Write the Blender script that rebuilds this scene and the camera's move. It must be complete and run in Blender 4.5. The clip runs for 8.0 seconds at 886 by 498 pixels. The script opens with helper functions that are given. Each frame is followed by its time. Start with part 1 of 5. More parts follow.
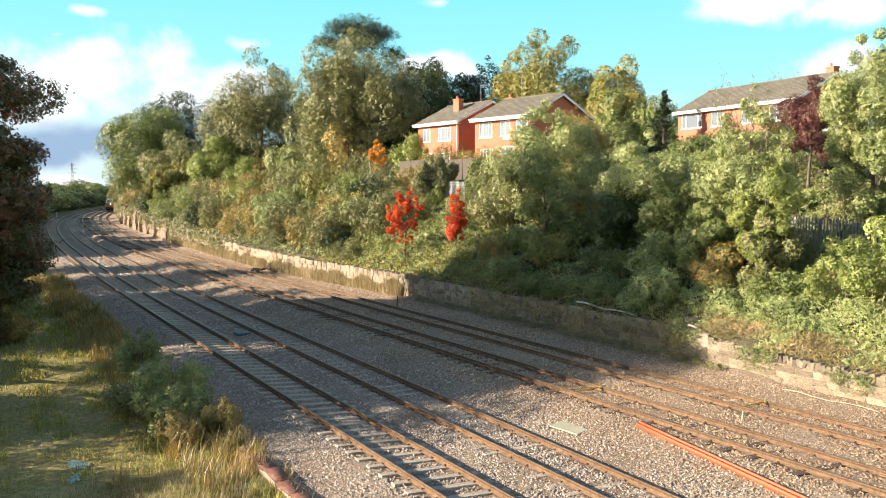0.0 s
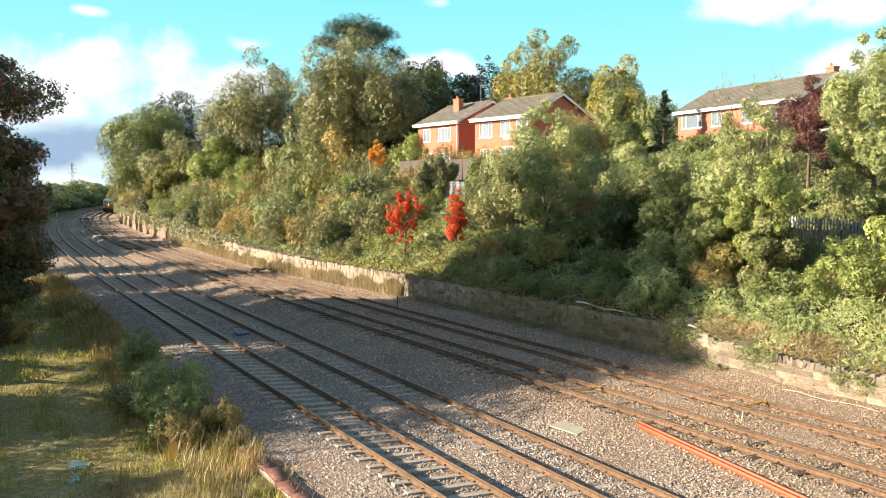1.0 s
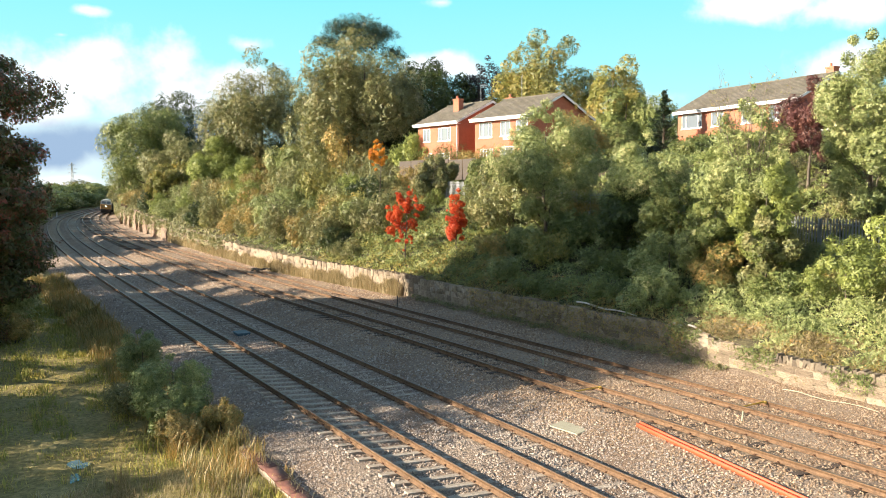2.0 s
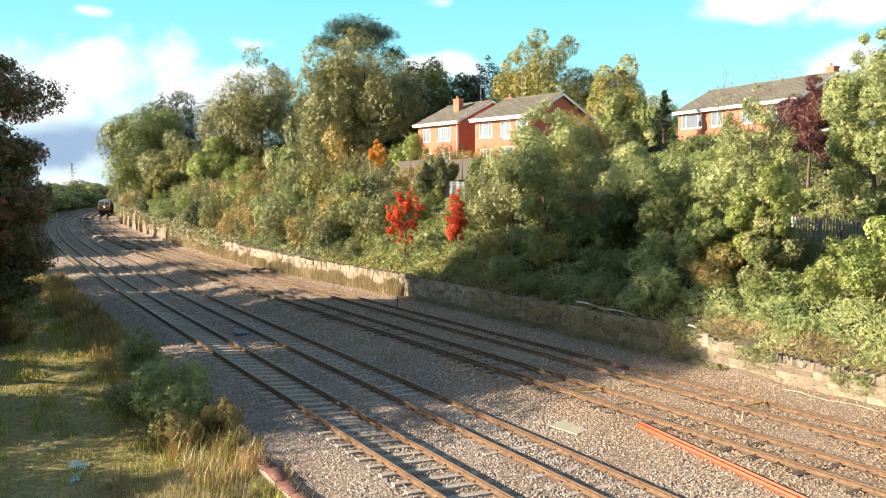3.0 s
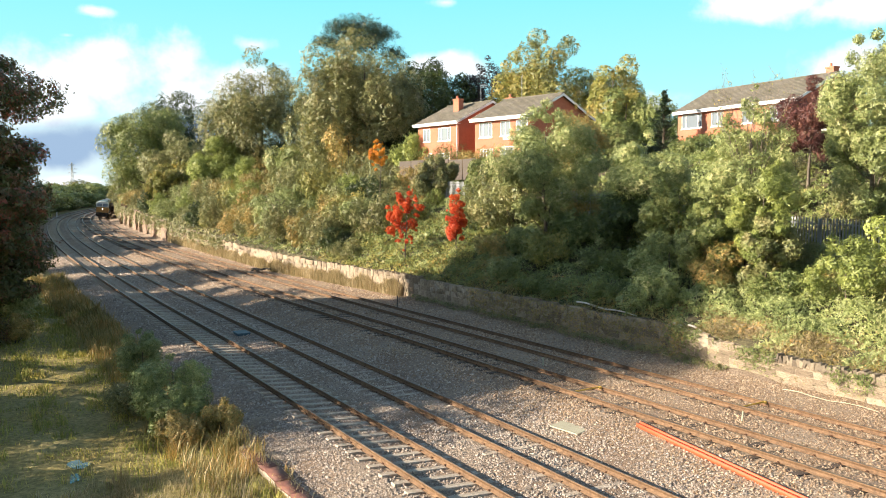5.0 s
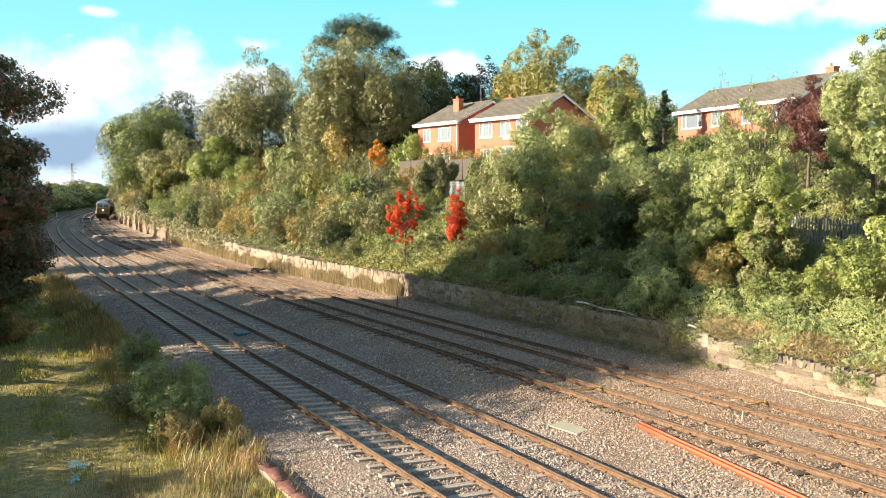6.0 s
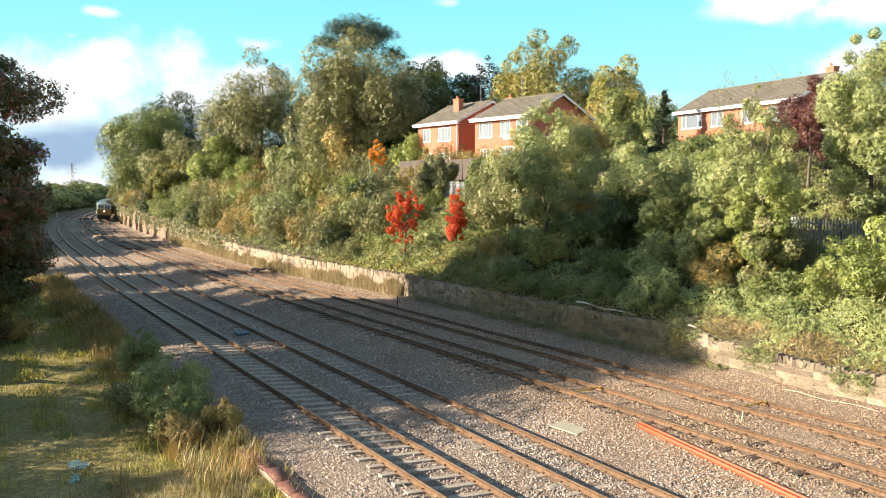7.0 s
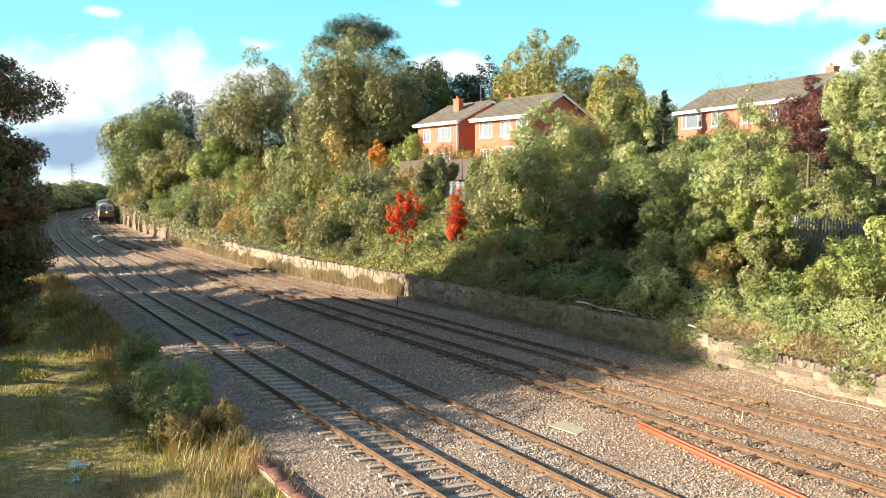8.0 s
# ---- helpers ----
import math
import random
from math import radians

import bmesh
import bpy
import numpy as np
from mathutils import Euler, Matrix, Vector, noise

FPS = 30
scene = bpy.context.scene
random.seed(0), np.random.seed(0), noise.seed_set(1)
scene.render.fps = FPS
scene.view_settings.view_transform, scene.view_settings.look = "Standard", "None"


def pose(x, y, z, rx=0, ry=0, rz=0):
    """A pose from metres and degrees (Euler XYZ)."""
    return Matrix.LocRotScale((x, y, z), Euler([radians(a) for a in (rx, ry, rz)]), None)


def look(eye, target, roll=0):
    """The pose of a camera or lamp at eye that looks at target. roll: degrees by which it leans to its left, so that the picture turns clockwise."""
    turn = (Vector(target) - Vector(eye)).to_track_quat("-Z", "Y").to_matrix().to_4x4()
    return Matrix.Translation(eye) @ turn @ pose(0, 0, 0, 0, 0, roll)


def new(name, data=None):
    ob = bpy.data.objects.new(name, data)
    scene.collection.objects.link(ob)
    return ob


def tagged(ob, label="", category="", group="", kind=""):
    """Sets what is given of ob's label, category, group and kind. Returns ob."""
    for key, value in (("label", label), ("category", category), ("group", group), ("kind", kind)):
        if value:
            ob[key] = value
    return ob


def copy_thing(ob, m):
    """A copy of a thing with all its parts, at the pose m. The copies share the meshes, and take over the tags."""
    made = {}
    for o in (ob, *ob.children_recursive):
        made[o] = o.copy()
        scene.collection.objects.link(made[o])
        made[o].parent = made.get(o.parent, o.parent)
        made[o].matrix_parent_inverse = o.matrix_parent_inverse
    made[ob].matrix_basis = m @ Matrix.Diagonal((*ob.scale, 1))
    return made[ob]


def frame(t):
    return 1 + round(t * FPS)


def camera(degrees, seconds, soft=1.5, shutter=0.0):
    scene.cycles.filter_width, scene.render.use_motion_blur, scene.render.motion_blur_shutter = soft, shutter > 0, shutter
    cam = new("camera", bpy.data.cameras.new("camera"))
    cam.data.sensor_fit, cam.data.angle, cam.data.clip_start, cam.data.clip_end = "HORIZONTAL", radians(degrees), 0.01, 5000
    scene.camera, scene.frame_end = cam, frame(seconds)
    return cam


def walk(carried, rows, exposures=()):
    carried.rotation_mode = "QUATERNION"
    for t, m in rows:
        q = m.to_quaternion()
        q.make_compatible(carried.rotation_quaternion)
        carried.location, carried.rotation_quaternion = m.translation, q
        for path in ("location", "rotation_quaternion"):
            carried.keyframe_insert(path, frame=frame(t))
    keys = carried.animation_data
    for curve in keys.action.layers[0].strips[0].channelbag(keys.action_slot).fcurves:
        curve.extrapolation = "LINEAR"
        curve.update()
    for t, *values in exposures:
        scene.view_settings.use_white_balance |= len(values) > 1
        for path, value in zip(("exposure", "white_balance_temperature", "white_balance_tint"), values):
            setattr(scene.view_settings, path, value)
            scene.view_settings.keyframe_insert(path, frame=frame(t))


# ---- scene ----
cam = camera(58.45, 8.0, 0.75)
EYE = (0.0, 0.0, 7.285)
VIEW = look(EYE, (0.0, 100.0, 7.285 - 100 * math.tan(0.0826)), -0.36)
walk(cam, [(0.0, VIEW), (8.0, VIEW)], [(0.0, 1.53), (8.0, 1.53)])

# ---- light ----
SUN_AZ = Vector((-0.97, -0.22)).normalized()
SUN_EL = radians(21)
world = bpy.data.worlds.new("sky")
scene.world = world
world.use_nodes = True
wn, wl = world.node_tree.nodes, world.node_tree.links
sky = wn.new("ShaderNodeTexSky")
sky.sky_type, sky.sun_disc = "NISHITA", False
sky.sun_elevation = SUN_EL
sky.sun_rotation = math.atan2(SUN_AZ.x, SUN_AZ.y)
sky.air_density, sky.dust_density, sky.ozone_density = 1.0, 0.2, 2.0
wn["Background"].inputs["Strength"].default_value = 0.088
tone = wn.new("ShaderNodeMix")
tone.data_type, tone.blend_type = "RGBA", "MULTIPLY"
tone.inputs[0].default_value = 1.0
tone.inputs[7].default_value = (1.12, 1.0, 0.84, 1.0)
wl.new(sky.outputs[0], tone.inputs[6])
wl.new(tone.outputs[2], wn["Background"].inputs["Color"])
sun = new("sun", bpy.data.lights.new("sun", "SUN"))
sun.data.energy, sun.data.angle, sun.data.color = 5.0, radians(0.5), (1.0, 0.86, 0.68)
sun_way = Vector((SUN_AZ.x * math.cos(SUN_EL), SUN_AZ.y * math.cos(SUN_EL), math.sin(SUN_EL)))
sun.matrix_world = look(sun_way * 300, (0, 0, 0))


# ---- materials ----
def nodes_of(name, rough=0.8, metal=0.0):
    mat = bpy.data.materials.new(name)
    mat.use_nodes = True
    nt = mat.node_tree
    bsdf = nt.nodes["Principled BSDF"]
    bsdf.inputs["Roughness"].default_value = rough
    bsdf.inputs["Metallic"].default_value = metal
    return mat, nt, bsdf


def rgb(c):
    return (c[0], c[1], c[2], 1.0)


def ramp(nt, fac, stops):
    r = nt.nodes.new("ShaderNodeValToRGB")
    el = r.color_ramp.elements
    while len(el) < len(stops):
        el.new(0.5)
    for e, (pos, c) in zip(el, stops):
        e.position, e.color = pos, rgb(c)
    nt.links.new(fac, r.inputs[0])
    return r.outputs[0]


def noise_tex(nt, scale, detail=4.0, rough=0.6, coords=None):
    n = nt.nodes.new("ShaderNodeTexNoise")
    n.inputs["Scale"].default_value, n.inputs["Detail"].default_value = scale, detail
    n.inputs["Roughness"].default_value = rough
    if coords is None:
        coords = nt.nodes.new("ShaderNodeTexCoord").outputs["Object"]
    nt.links.new(coords, n.inputs["Vector"])
    return n.outputs["Fac"]


def mixed(nt, fac, a, b, blend="MIX"):
    m = nt.nodes.new("ShaderNodeMix")
    m.data_type, m.blend_type = "RGBA", blend
    for value, sock in ((fac, m.inputs[0]), (a, m.inputs[6]), (b, m.inputs[7])):
        if isinstance(value, (int, float)):
            sock.default_value = value
        elif isinstance(value, tuple):
            sock.default_value = rgb(value)
        else:
            nt.links.new(value, sock)
    return m.outputs[2]


def bump(nt, bsdf, height, strength=0.5, dist=0.05):
    b = nt.nodes.new("ShaderNodeBump")
    b.inputs["Strength"].default_value, b.inputs["Distance"].default_value = strength, dist
    nt.links.new(height, b.inputs["Height"])
    nt.links.new(b.outputs[0], bsdf.inputs["Normal"])


def surface(name, stops, fine=8.0, broad=0.5, rough=0.85, metal=0.0, relief=0.4, depth=0.03, stain=(0.5, 0.5, 0.5), stain_amount=0.35):
    """Two scales of variation: a fine grain through the stops, and a broad stain multiplied in."""
    mat, nt, bsdf = nodes_of(name, rough, metal)
    g = noise_tex(nt, fine, 6.0, 0.65)
    col = ramp(nt, g, stops)
    w = ramp(nt, noise_tex(nt, broad, 4.0, 0.6), [(0.35, stain), (0.65, (1, 1, 1))])
    nt.links.new(mixed(nt, stain_amount, col, mixed(nt, 1.0, col, w, "MULTIPLY")), bsdf.inputs["Base Color"])
    bump(nt, bsdf, g, relief, depth)
    return mat


def island_surface(name, stops, fine=12.0, rough=0.9, by_object=False, relief=0.3, tint=0.35):
    """Colour that differs from piece to piece."""
    mat, nt, bsdf = nodes_of(name, rough)
    if by_object:
        r = nt.nodes.new("ShaderNodeObjectInfo").outputs["Random"]
    else:
        r = nt.nodes.new("ShaderNodeNewGeometry").outputs["Random Per Island"]
    col = ramp(nt, r, stops)
    g = noise_tex(nt, fine, 5.0)
    shade = ramp(nt, g, [(0.3, (0.45, 0.43, 0.4)), (0.7, (1, 1, 1))])
    nt.links.new(mixed(nt, tint, col, mixed(nt, 1.0, col, shade, "MULTIPLY")), bsdf.inputs["Base Color"])
    bump(nt, bsdf, g, relief, 0.03)
    return mat


def leaf_material(name, stops, through_amount=0.2, rough=0.45):
    """Leaves: colour by leaf, patches of a second hue, light shining through."""
    mat, nt, bsdf = nodes_of(name, rough)
    r = nt.nodes.new("ShaderNodeNewGeometry").outputs["Random Per Island"]
    patch = noise_tex(nt, 0.55, 3.0)
    add = nt.nodes.new("ShaderNodeMath")
    add.operation = "MULTIPLY_ADD"
    nt.links.new(r, add.inputs[0])
    add.inputs[1].default_value = 0.55
    sub = nt.nodes.new("ShaderNodeMath")
    sub.operation = "MULTIPLY_ADD"
    nt.links.new(patch, sub.inputs[0])
    sub.inputs[1].default_value, sub.inputs[2].default_value = 1.3, -0.42
    nt.links.new(sub.outputs[0], add.inputs[2])
    col = ramp(nt, add.outputs[0], stops)
    hue = nt.nodes.new("ShaderNodeHueSaturation")
    oi = nt.nodes.new("ShaderNodeObjectInfo").outputs["Random"]
    mr = nt.nodes.new("ShaderNodeMapRange")
    mr.inputs["To Min"].default_value, mr.inputs["To Max"].default_value = 0.86, 1.14
    nt.links.new(oi, mr.inputs["Value"])
    nt.links.new(mr.outputs[0], hue.inputs["Value"])
    nt.links.new(col, hue.inputs["Color"])
    nt.links.new(hue.outputs[0], bsdf.inputs["Base Color"])
    tr = nt.nodes.new("ShaderNodeBsdfTranslucent")
    nt.links.new(hue.outputs[0], tr.inputs["Color"])
    ms = nt.nodes.new("ShaderNodeMixShader")
    ms.inputs[0].default_value = through_amount
    nt.links.new(bsdf.outputs[0], ms.inputs[1])
    nt.links.new(tr.outputs[0], ms.inputs[2])
    nt.links.new(ms.outputs[0], nt.nodes["Material Output"].inputs["Surface"])
    return mat


def plain(name, c, rough=0.5, metal=0.0, wear=0.25, fine=25.0):
    return surface(name, [(0.3, tuple(x * (1 - wear) for x in c)), (0.7, tuple(min(1, x * (1 + wear * 0.4)) for x in c))], fine, 1.2, rough, metal, 0.08, 0.01, (0.6, 0.58, 0.55), 0.3)


M_BALLAST = surface("ballast", [(0.25, (0.14, 0.105, 0.078)), (0.5, (0.31, 0.24, 0.175)), (0.75, (0.5, 0.4, 0.3))], 13.0, 0.35, 0.95, 0.0, 1.0, 0.06, (0.477, 0.336, 0.247), 0.6)
M_STONE = island_surface("ballast_stone", [(0.0, (0.19, 0.15, 0.12)), (0.3, (0.31, 0.25, 0.2)), (0.7, (0.42, 0.345, 0.28)), (1.0, (0.57, 0.49, 0.41))], 20.0, 0.95)
M_STONE_RUST = island_surface("ballast_stone_rust", [(0.0, (0.2, 0.125, 0.075)), (0.3, (0.31, 0.21, 0.13)), (0.7, (0.42, 0.3, 0.195)), (1.0, (0.56, 0.44, 0.32))], 20.0, 0.95)
M_GRASS_GROUND = surface("grass_ground", [(0.3, (0.13, 0.115, 0.042)), (0.5, (0.27, 0.225, 0.085)), (0.72, (0.43, 0.345, 0.16))], 6.0, 0.45, 0.95, 0.0, 0.8, 0.08, (0.755, 0.685, 0.401), 0.7)
M_EARTH = surface("bank_earth", [(0.3, (0.04, 0.035, 0.02)), (0.55, (0.1, 0.085, 0.045)), (0.75, (0.17, 0.15, 0.08))], 3.0, 0.3, 0.95, 0.0, 0.9, 0.15, (0.5, 0.5, 0.35), 0.6)
M_FIELD = surface("field", [(0.3, (0.06, 0.09, 0.03)), (0.7, (0.14, 0.15, 0.06))], 0.02, 0.004, 0.95, 0.0, 0.2, 0.3)
M_RAIL = surface("rusty_rail", [(0.3, (0.085, 0.047, 0.025)), (0.5, (0.170, 0.100, 0.053)), (0.75, (0.255, 0.157, 0.089))], 9.0, 0.6, 0.75, 0.25, 0.4, 0.01, (0.468, 0.425, 0.383), 0.5)
M_RAIL_TOP = surface("worn_rail_top", [(0.3, (0.16, 0.11, 0.08)), (0.7, (0.33, 0.26, 0.2))], 5.0, 0.5, 0.42, 0.7, 0.1, 0.004)
M_CONCRETE = surface("sleeper_concrete", [(0.3, (0.296, 0.256, 0.203)), (0.7, (0.593, 0.522, 0.427))], 10.0, 1.5, 0.9, 0.0, 0.4, 0.02, (0.627, 0.479, 0.339), 0.5)
M_WOOD_DARK = surface("tarred_timber", [(0.3, (0.05, 0.035, 0.025)), (0.7, (0.14, 0.1, 0.07))], 8.0, 1.0, 0.85)
M_CLIP = surface("rusty_clip", [(0.3, (0.05, 0.025, 0.015)), (0.7, (0.13, 0.06, 0.03))], 18.0, 2.0, 0.8, 0.3)
M_WALLSTONE = island_surface("wall_stone", [(0.0, (0.2, 0.155, 0.11)), (0.4, (0.29, 0.23, 0.165)), (0.75, (0.35, 0.28, 0.2)), (1.0, (0.43, 0.35, 0.25))], 7.0, 0.92, True, 1.0, 1.0)
M_WALLSTONE_J = island_surface("wall_stone_joined", [(0.0, (0.243, 0.185, 0.132)), (0.4, (0.315, 0.246, 0.170)), (0.75, (0.360, 0.282, 0.196)), (1.0, (0.423, 0.343, 0.238))], 7.0, 0.92, False, 1.0, 1.0)
M_COPING = island_surface("coping_stone", [(0.0, (0.15, 0.12, 0.09)), (0.5, (0.25, 0.205, 0.15)), (1.0, (0.38, 0.31, 0.225))], 9.0, 0.95, True, 1.0, 0.8)
M_ROCK = surface("hewn_rock", [(0.3, (0.17, 0.12, 0.09)), (0.5, (0.3, 0.215, 0.16)), (0.75, (0.42, 0.32, 0.245))], 2.5, 0.5, 0.95, 0.0, 1.0, 0.1, (0.45, 0.4, 0.36), 0.6)
M_MORTAR = surface("wall_mortar", [(0.3, (0.22, 0.175, 0.125)), (0.7, (0.41, 0.335, 0.25))], 6.0, 0.5, 0.95, 0.0, 0.6, 0.04)
M_BARK = surface("bark", [(0.3, (0.05, 0.04, 0.03)), (0.7, (0.2, 0.165, 0.125))], 9.0, 0.8, 0.95, 0.0, 0.8, 0.04)
M_BRICK = surface("red_brick", [(0.3, (0.35, 0.115, 0.068)), (0.5, (0.48, 0.168, 0.1)), (0.75, (0.56, 0.225, 0.14))], 9.0, 0.4, 0.9, 0.0, 0.3, 0.01, (0.726, 0.672, 0.655), 0.5)
M_ROOF = surface("concrete_roof_tile", [(0.3, (0.075, 0.066, 0.054)), (0.7, (0.175, 0.158, 0.128))], 5.0, 0.6, 0.9, 0.0, 0.6, 0.05, (0.570, 0.558, 0.405), 0.6)
M_WHITE = plain("white_paint", (0.8, 0.8, 0.78), 0.45, 0.0, 0.08)
# pale blue-grey base paints in some of the sky's reflection
M_GLASS, _nt, _b = nodes_of("window_glass", 0.05)
_b.inputs["Base Color"].default_value = (0.16, 0.19, 0.22, 1)
_b.inputs["Specular IOR Level"].default_value = 0.8
M_CURTAIN = plain("net_curtain", (0.62, 0.62, 0.6), 0.9)
M_STEEL = plain("galvanised_steel", (0.42, 0.44, 0.46), 0.5, 0.6)
M_DARKSTEEL = plain("dark_steel", (0.05, 0.05, 0.055), 0.55, 0.5)
M_ORANGE = plain("faded_orange_plastic", (0.56, 0.11, 0.045), 0.55)
M_TROUGH = surface("rusty_trough_lid", [(0.3, (0.12, 0.05, 0.04)), (0.7, (0.28, 0.12, 0.085))], 6.0, 1.0, 0.6, 0.1)
M_BLUE = plain("faded_blue_plastic", (0.07, 0.13, 0.17), 0.5)
M_YELLOW = plain("yellow_paint", (0.7, 0.42, 0.08), 0.5)
M_BOARD = plain("weathered_board", (0.45, 0.42, 0.3), 0.85)
M_DEADWOOD = plain("bleached_wood", (0.5, 0.47, 0.42), 0.85)
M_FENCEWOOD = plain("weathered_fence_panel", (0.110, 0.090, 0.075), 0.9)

L_MID = leaf_material("leaf_mid_green", [(0.0, (0.07, 0.098, 0.03)), (0.4, (0.145, 0.182, 0.052)), (0.75, (0.245, 0.27, 0.085)), (1.0, (0.4, 0.33, 0.12))])
L_BRIGHT = leaf_material("leaf_bright_green", [(0.0, (0.12, 0.155, 0.055)), (0.4, (0.24, 0.285, 0.1)), (0.75, (0.4, 0.42, 0.165)), (1.0, (0.6, 0.52, 0.28))])
L_DARK = leaf_material("leaf_dark_green", [(0.0, (0.020, 0.036, 0.009)), (0.5, (0.049, 0.074, 0.016)), (1.0, (0.099, 0.125, 0.023))], 0.2)
L_OLIVE = leaf_material("leaf_olive", [(0.0, (0.090, 0.106, 0.042)), (0.4, (0.181, 0.193, 0.068)), (0.75, (0.301, 0.278, 0.116)), (1.0, (0.443, 0.327, 0.163))])
L_BROWN = leaf_material("leaf_brown_green", [(0.0, (0.145, 0.120, 0.037)), (0.35, (0.250, 0.220, 0.065)), (0.7, (0.417, 0.279, 0.091)), (1.0, (0.625, 0.339, 0.110))])
L_GREY = leaf_material("leaf_grey_green", [(0.0, (0.130, 0.170, 0.043)), (0.5, (0.259, 0.299, 0.077)), (1.0, (0.473, 0.499, 0.134))])
L_YELLOW = leaf_material("leaf_yellow_green", [(0.0, (0.126, 0.141, 0.037)), (0.4, (0.237, 0.245, 0.063)), (0.75, (0.391, 0.323, 0.084)), (1.0, (0.559, 0.376, 0.105))])
L_PINE = leaf_material("pine_needles", [(0.0, (0.016, 0.029, 0.014)), (0.5, (0.032, 0.055, 0.024)), (1.0, (0.063, 0.088, 0.038))], 0.1)
L_PURPLE = leaf_material("leaf_purple", [(0.0, (0.049, 0.021, 0.020)), (0.5, (0.124, 0.044, 0.040)), (1.0, (0.247, 0.105, 0.065))], 0.25)
L_COPPER = leaf_material("leaf_dark_copper", [(0.0, (0.017, 0.015, 0.015)), (0.5, (0.036, 0.028, 0.025)), (1.0, (0.073, 0.052, 0.037))], 0.15)
L_RED = leaf_material("leaf_scarlet", [(0.0, (0.388, 0.036, 0.013)), (0.5, (0.679, 0.093, 0.021)), (1.0, (0.825, 0.206, 0.043))], 0.4)
L_ORANGE = leaf_material("leaf_orange", [(0.0, (0.485, 0.173, 0.022)), (0.5, (0.728, 0.302, 0.033)), (1.0, (0.776, 0.455, 0.066))], 0.4)
L_TURNING = leaf_material("leaf_green_turning_red", [(0.0, (0.04, 0.06, 0.018)), (0.45, (0.09, 0.10, 0.03)), (0.68, (0.16, 0.085, 0.04)), (0.88, (0.33, 0.1, 0.06)), (1.0, (0.45, 0.16, 0.09))], 0.3)
L_DRY = leaf_material("dry_grass_blade", [(0.0, (0.17, 0.14, 0.06)), (0.4, (0.35, 0.28, 0.145)), (0.75, (0.52, 0.42, 0.25)), (1.0, (0.7, 0.6, 0.42))], 0.5, 0.8)
L_GRASS = leaf_material("green_grass_blade", [(0.0, (0.16, 0.2, 0.04)), (0.5, (0.33, 0.32, 0.075)), (0.8, (0.5, 0.41, 0.12)), (1.0, (0.7, 0.55, 0.22))], 0.3, 0.8)
L_TWIG = plain("bare_twig", (0.22, 0.18, 0.15), 0.9)


# ---- mesh helpers ----
def mesh_of(name, verts, faces, mats=(), index=None, smooth=False):
    """A mesh from arrays: verts (n, 3), faces (m, k) or a list of such blocks."""
    me = bpy.data.meshes.new(name)
    verts = np.asarray(verts, np.float32).reshape(-1, 3)
    blocks = faces if isinstance(faces, list) else [faces]
    blocks = [np.asarray(b, np.int32) for b in blocks if len(b)]
    loops = np.concatenate([b.ravel() for b in blocks])
    sizes = np.concatenate([np.full(len(b), b.shape[1], np.int32) for b in blocks])
    me.vertices.add(len(verts))
    me.vertices.foreach_set("co", verts.ravel())
    me.loops.add(len(loops))
    me.loops.foreach_set("vertex_index", loops)
    me.polygons.add(len(sizes))
    me.polygons.foreach_set("loop_start", np.concatenate([[0], np.cumsum(sizes)[:-1]]).astype(np.int32))
    me.polygons.foreach_set("loop_total", sizes)
    for m in mats:
        me.materials.append(m)
    if index is not None:
        me.polygons.foreach_set("material_index", np.asarray(index, np.int32))
    if smooth:
        me.polygons.foreach_set("use_smooth", np.ones(len(sizes), bool))
    me.update(calc_edges=True)
    return me


def part(name, bm, material, parent=None, label="", smooth=False):
    """Link a bmesh or a mesh as one object under a thing."""
    if isinstance(bm, bmesh.types.BMesh):
        me = bpy.data.meshes.new(name)
        bmesh.ops.recalc_face_normals(bm, faces=bm.faces)
        bm.to_mesh(me)
        bm.free()
    else:
        me = bm
    if not me.materials:
        me.materials.append(material)
    if smooth:
        me.polygons.foreach_set("use_smooth", np.ones(len(me.polygons), bool))
    ob = new(name, me)
    if parent is not None:
        ob.parent = parent
    if label:
        ob["label"] = label
    return ob


def box(bm, x0, x1, y0, y1, z0, z1, m=None, bevel=0.0):
    mat = Matrix.Translation(((x0 + x1) / 2, (y0 + y1) / 2, (z0 + z1) / 2)) @ Matrix.Diagonal((x1 - x0, y1 - y0, z1 - z0, 1))
    r = bmesh.ops.create_cube(bm, size=1.0, matrix=(m @ mat) if m is not None else mat)
    if bevel > 0:
        edges = list({e for v in r["verts"] for e in v.link_edges})
        bmesh.ops.bevel(bm, geom=edges, offset=bevel, segments=2, affect="EDGES", profile=0.6)
    return bm


def boxed(*a, **k):
    return box(bmesh.new(), *a, **k)


def prism(pts, y0, y1, axis="y"):
    """A solid from an outline in x, z drawn out along y."""
    bm = bmesh.new()
    a = [bm.verts.new((x, y0, z)) for x, z in pts]
    b = [bm.verts.new((x, y1, z)) for x, z in pts]
    n = len(pts)
    bm.faces.new(a)
    bm.faces.new(b[::-1])
    for i in range(n):
        bm.faces.new((a[i], b[i], b[(i + 1) % n], a[(i + 1) % n]))
    return bm


def cyl(bm, a, b, r0, r1=None, seg=10):
    a, b = Vector(a), Vector(b)
    d = b - a
    m = Matrix.Translation((a + b) / 2) @ d.to_track_quat("Z", "Y").to_matrix().to_4x4()
    bmesh.ops.create_cone(bm, cap_ends=True, segments=seg, radius1=r0, radius2=r0 if r1 is None else r1, depth=d.length, matrix=m)
    return bm


